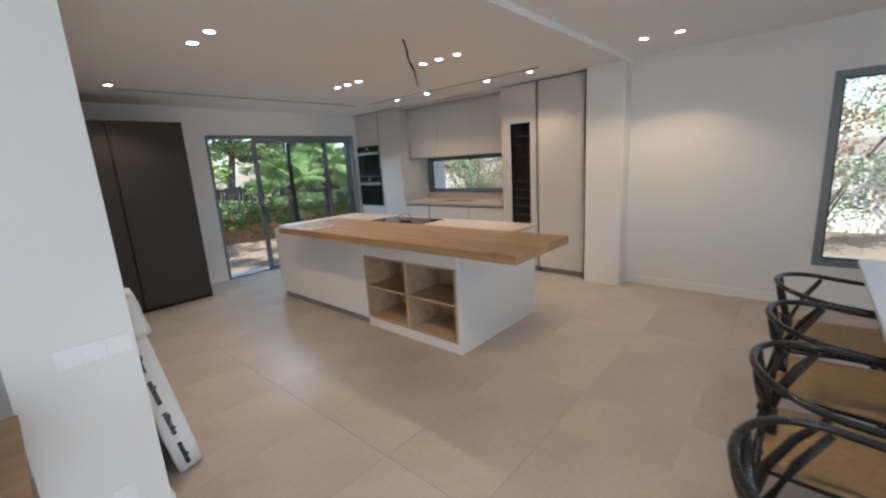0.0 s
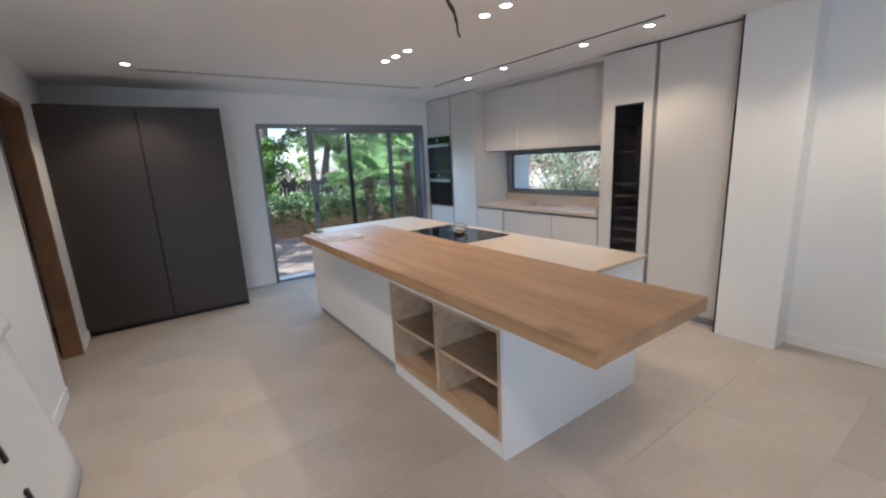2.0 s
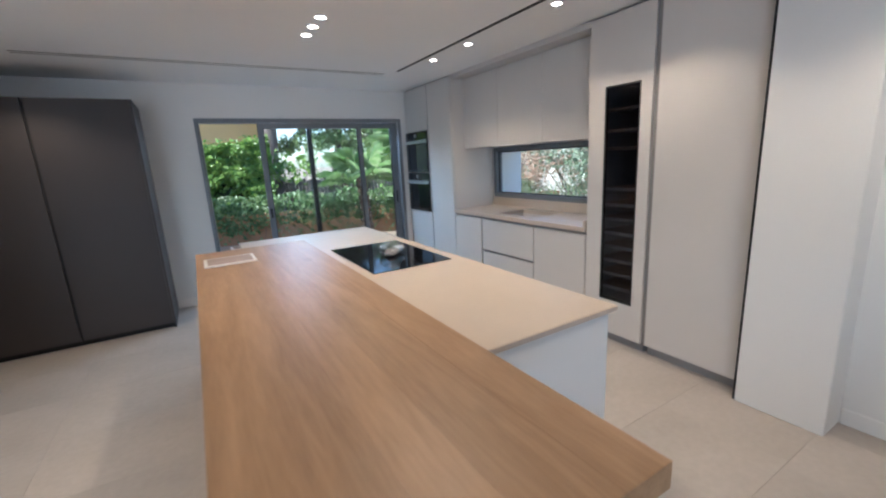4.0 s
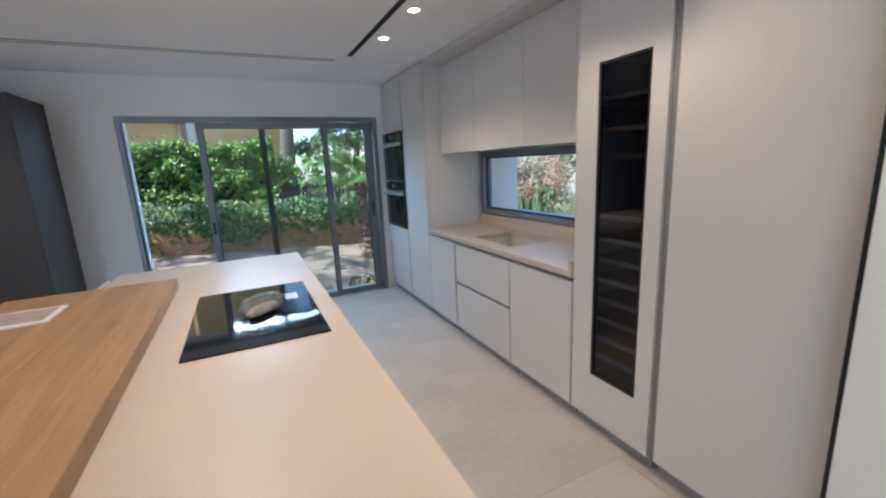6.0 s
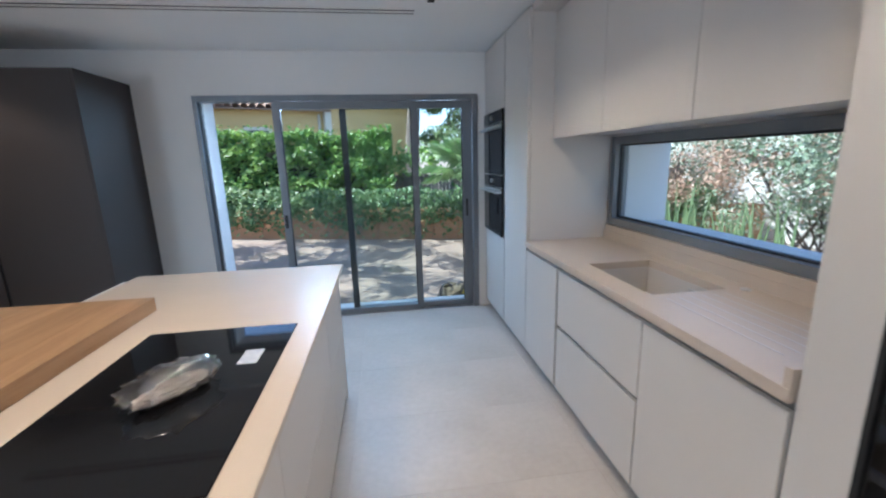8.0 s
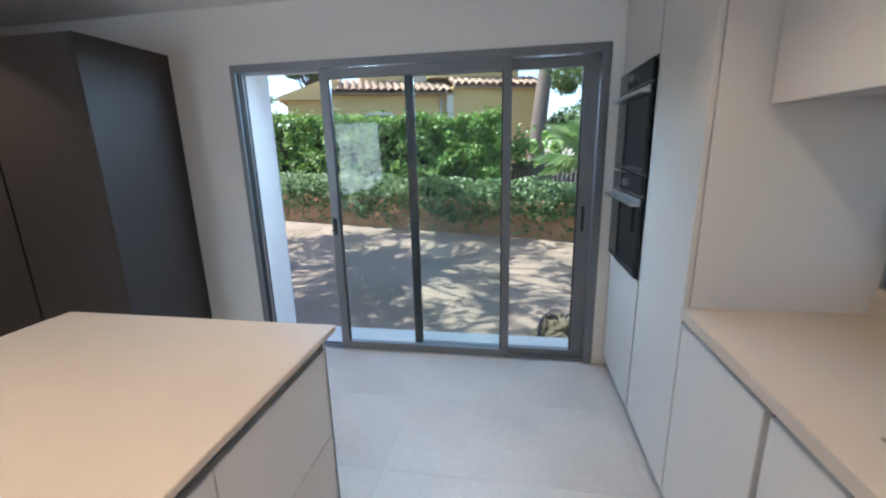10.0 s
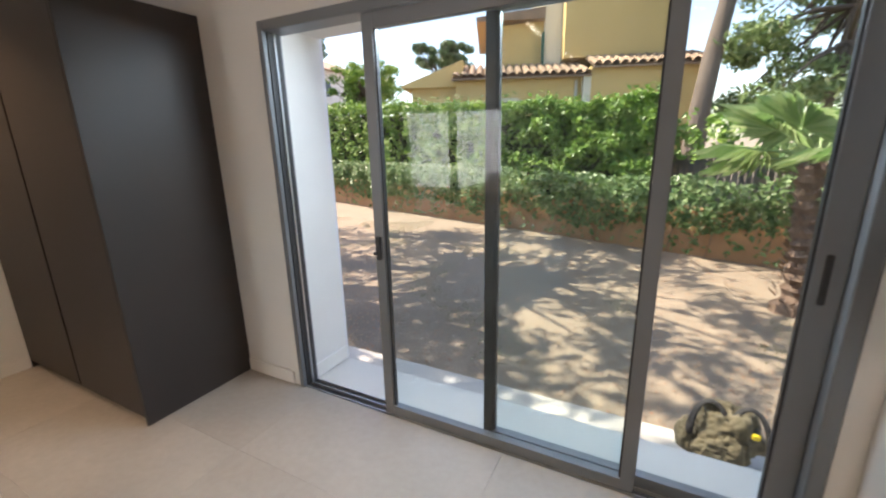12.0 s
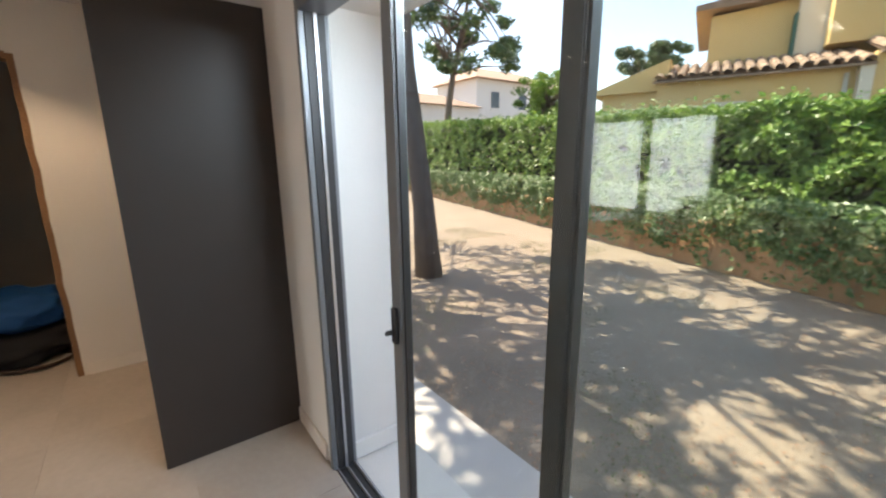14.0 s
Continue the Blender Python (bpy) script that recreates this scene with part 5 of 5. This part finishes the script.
# ---- shrubs outside the side windows ----
def shrub(x, y, w, d, hgt, mats, seed, label, count=6500, size=0.034):
    s = thing("shrub", (x, y, G), label, "shrub")
    r = np.random.default_rng(seed)
    bm = bmesh.new()
    for i in range(16):
        a = r.uniform(0, 6.28)
        e = Vector((x + w * 0.8 * math.cos(a), y + d * 0.8 * math.sin(a), hgt * r.uniform(0.5, 0.95)))
        tube(bm, [(x + r.uniform(-0.3, 0.3), y + r.uniform(-0.4, 0.4), G - 0.05), ((x + e.x) / 2, (y + e.y) / 2, e.z * 0.5), tuple(e)], [0.016, 0.011, 0.004], 5)
    part("branches", bm, BARK, s)
    for m in mats:
        pts, nr = [], []
        for i in range(26):
            a, q = r.uniform(0, 6.28), math.sqrt(r.random())
            c = Vector((x + w * q * math.cos(a), y + d * q * math.sin(a), r.uniform(0.15, 1.0) * hgt))
            for k in range(count // (40 if m == DRY_LEAF else 26)):
                e = Vector(r.normal(0, 1, 3)) * 0.2
                pts.append((c.x + e.x, c.y + e.y, max(c.z + e.z * 0.7, G + 0.05)))
                nr.append(tuple(e * 5))
        cards("foliage", pts, nr, size, m, s)
shrub(4.9, 1.4, 1.1, 1.4, 2.3, (RUSSET_LEAF, SILVER_LEAF), 21, "tangled silvery and russet shrub outside the kitchen window")
shrub(5.4, -1.6, 1.2, 1.3, 2.1, (RUSSET_LEAF, SILVER_LEAF), 22, "dry russet shrub outside the kitchen window")
shrub(4.6, 3.9, 1.2, 1.0, 2.2, (SILVER_LEAF, RUSSET_LEAF), 23, "silvery green shrub beside the house")
shrub(4.8, -5.4, 1.2, 1.8, 2.8, (SILVER_LEAF, DRY_LEAF), 24, "silvery leaved shrub outside the dining window")
shrub(5.0, -8.6, 1.2, 1.8, 2.6, (SILVER_LEAF, DRY_LEAF), 25, "silvery leaved shrub beside a path")
shrub(2.7, 5.9, 1.0, 0.9, 1.9, (LEAF, LEAF_LOW), 26, "leafy green shrub behind the low wall", 4000, 0.05)

def spiky_clump(x, y, w, count, hgt, seed):
    c = thing("spiky_plant", (x, y, G), "clump of tall upright green blades", "plant")
    g = random.Random(seed)
    for k in range(count):
        a, q = g.uniform(0, 6.28), w * math.sqrt(g.random())
        b = Vector((x + q * math.cos(a), y + q * math.sin(a), G - 0.02))
        t = b + Vector((g.uniform(-0.22, 0.22), g.uniform(-0.22, 0.22), hgt * g.uniform(0.65, 1.0)))
        bm = bmesh.new()
        tube(bm, [b, b.lerp(t, 0.5) + Vector((0.02, 0, 0)), t], [0.022, 0.026, 0.003], 5, 0.45)
        part("blade", bm, SPIKE_LEAF, c)
spiky_clump(3.1, 2.1, 0.55, 46, 1.35, 41)
spiky_clump(3.5, 0.9, 0.5, 36, 1.15, 42)
solid("side_boundary_wall", [((6.3, -16, -0.3), (6.5, 12, 1.15))], HOUSE_WHITE, "pale rendered boundary wall beside the house", "garden wall")

for ob in list(scene.objects):
    if ob not in INDOORS and ob.parent is None:
        ob.matrix_basis = OUT @ ob.matrix_basis
solid("terrace", [((-4.6, DEEP + 0.001, -0.8), (1.3, 1.17, -0.43))], CONCRETE, "pale stone terrace strip one step below the door", "terrace", bevel=0.006)
solid("wing_wall", [((-6.6, DEEP + 0.001, -0.429), (-2.556, DEEP + 0.03, 3.0))], PLASTER_OUT, "white rendered outer wall face", "wall")
solid("side_path", [((0.56, -12, -0.75), (2.4, -4.5, -0.44)), ((1.06, -4.5, -0.75), (2.4, 0.5, -0.44))], CONCRETE, "pale concrete path along the house", "path")


def duffel():
    x, y, z = -0.17, 1.0, -0.428
    d = thing("camouflage_bag", (x, y, z), "slumped camouflage canvas rucksack standing on the terrace strip", "bag")

    def lump(c, r, seed, amp):
        bm = bmesh.new()
        bmesh.ops.create_icosphere(bm, subdivisions=5, radius=1)
        for v in bm.verts:
            q = v.co * 1.0
            v.co *= 1 + noise.noise(q * 1.8 + Vector((seed, 0, 0))) * 0.3 * amp - abs(noise.noise(q * 4 + Vector((0, seed, 0)))) * 0.28 * amp + noise.noise(q * 11) * 0.05
            v.co = Vector((c[0] + v.co.x * r[0], c[1] + v.co.y * r[1], c[2] + max(v.co.z, -0.93) * r[2]))
        return bm
    part("body", lump((x, y, z + 0.19), (0.185, 0.145, 0.19), 2, 1.0), CAMO, d, "", 0, True)
    part("front_pocket", lump((x - 0.04, y - 0.12, z + 0.13), (0.13, 0.065, 0.12), 5, 0.9), CAMO, d, "bulging camouflage pocket", 0, True)
    part("side_pocket", lump((x - 0.19, y - 0.02, z + 0.12), (0.07, 0.09, 0.11), 7, 0.9), CAMO, d, "", 0, True)
    for o in (-0.1, 0.09):
        bm = bmesh.new()
        tube(bm, [(x + o + 0.1 * math.cos(math.pi * k / 14), y - 0.12 + 0.09 * math.sin(math.pi * k / 14), z + 0.2 + 0.19 * math.sin(math.pi * k / 14)) for k in range(15)], 0.02, 8, 0.5)
        part("strap", bm, BLACK_CLOTH, d, "padded dark strap", 0, True)
    box_part("tag", (x + 0.09, y - 0.145, z + 0.27), (x + 0.13, y - 0.13, z + 0.31), YELLOW_TAG, d, "small yellow tag", 0.006)
duffel()

# ---- floor tiles ----
def floor_tiles():
    fl = bpy.data.objects["floor"]
    TX, TY, J = 1.19, 0.595, 0.0012
    x_lines = [-8.36 + TX * k for k in range(8)]
    meshes = {}

    def tile(x0, y0, x1, y1):
        key = (round(x1 - x0, 3), round(y1 - y0, 3))
        if key not in meshes:
            bm = bmesh.new()
            w, d = key
            e = 0.0004
            lo = [bm.verts.new((x, y, -0.0034)) for x, y in ((0, 0), (w, 0), (w, d), (0, d))]
            mi = [bm.verts.new((x, y, -e)) for x, y in ((0, 0), (w, 0), (w, d), (0, d))]
            hi = [bm.verts.new((x, y, 0)) for x, y in ((e, e), (w - e, e), (w - e, d - e), (e, d - e))]
            for a, b in ((lo, mi), (mi, hi)):
                for k in range(4):
                    bm.faces.new((a[k], a[(k + 1) % 4], b[(k + 1) % 4], b[k]))
            bm.faces.new(hi)
            me = bpy.data.meshes.new("floor_tile")
            bm.to_mesh(me)
            bm.free()
            me.materials.append(TILE)
            meshes[key] = me
        o = new("floor_tile", meshes[key])
        o.location = (x0, y0, 0)
        o.parent = fl
    for i in range(8):
        for j in range(-1, 17):
            x0, x1 = -8.36 + TX * i + J / 2, -8.36 + TX * (i + 1) - J / 2
            y1, y0 = -0.555 - TY * (j - 0) + TY * 0 - J / 2, -0.555 - TY * (j + 1) + J / 2
            if j == -1:
                y1, y0 = -0.001, -0.555 + J / 2
            x0, x1, y0 = max(x0, -8.2), min(x1, 0.63), max(y0, YB)
            if y1 - y0 > 0.02 and x1 - x0 > 0.02:
                tile(x0, y0, x1, y1)
floor_tiles()
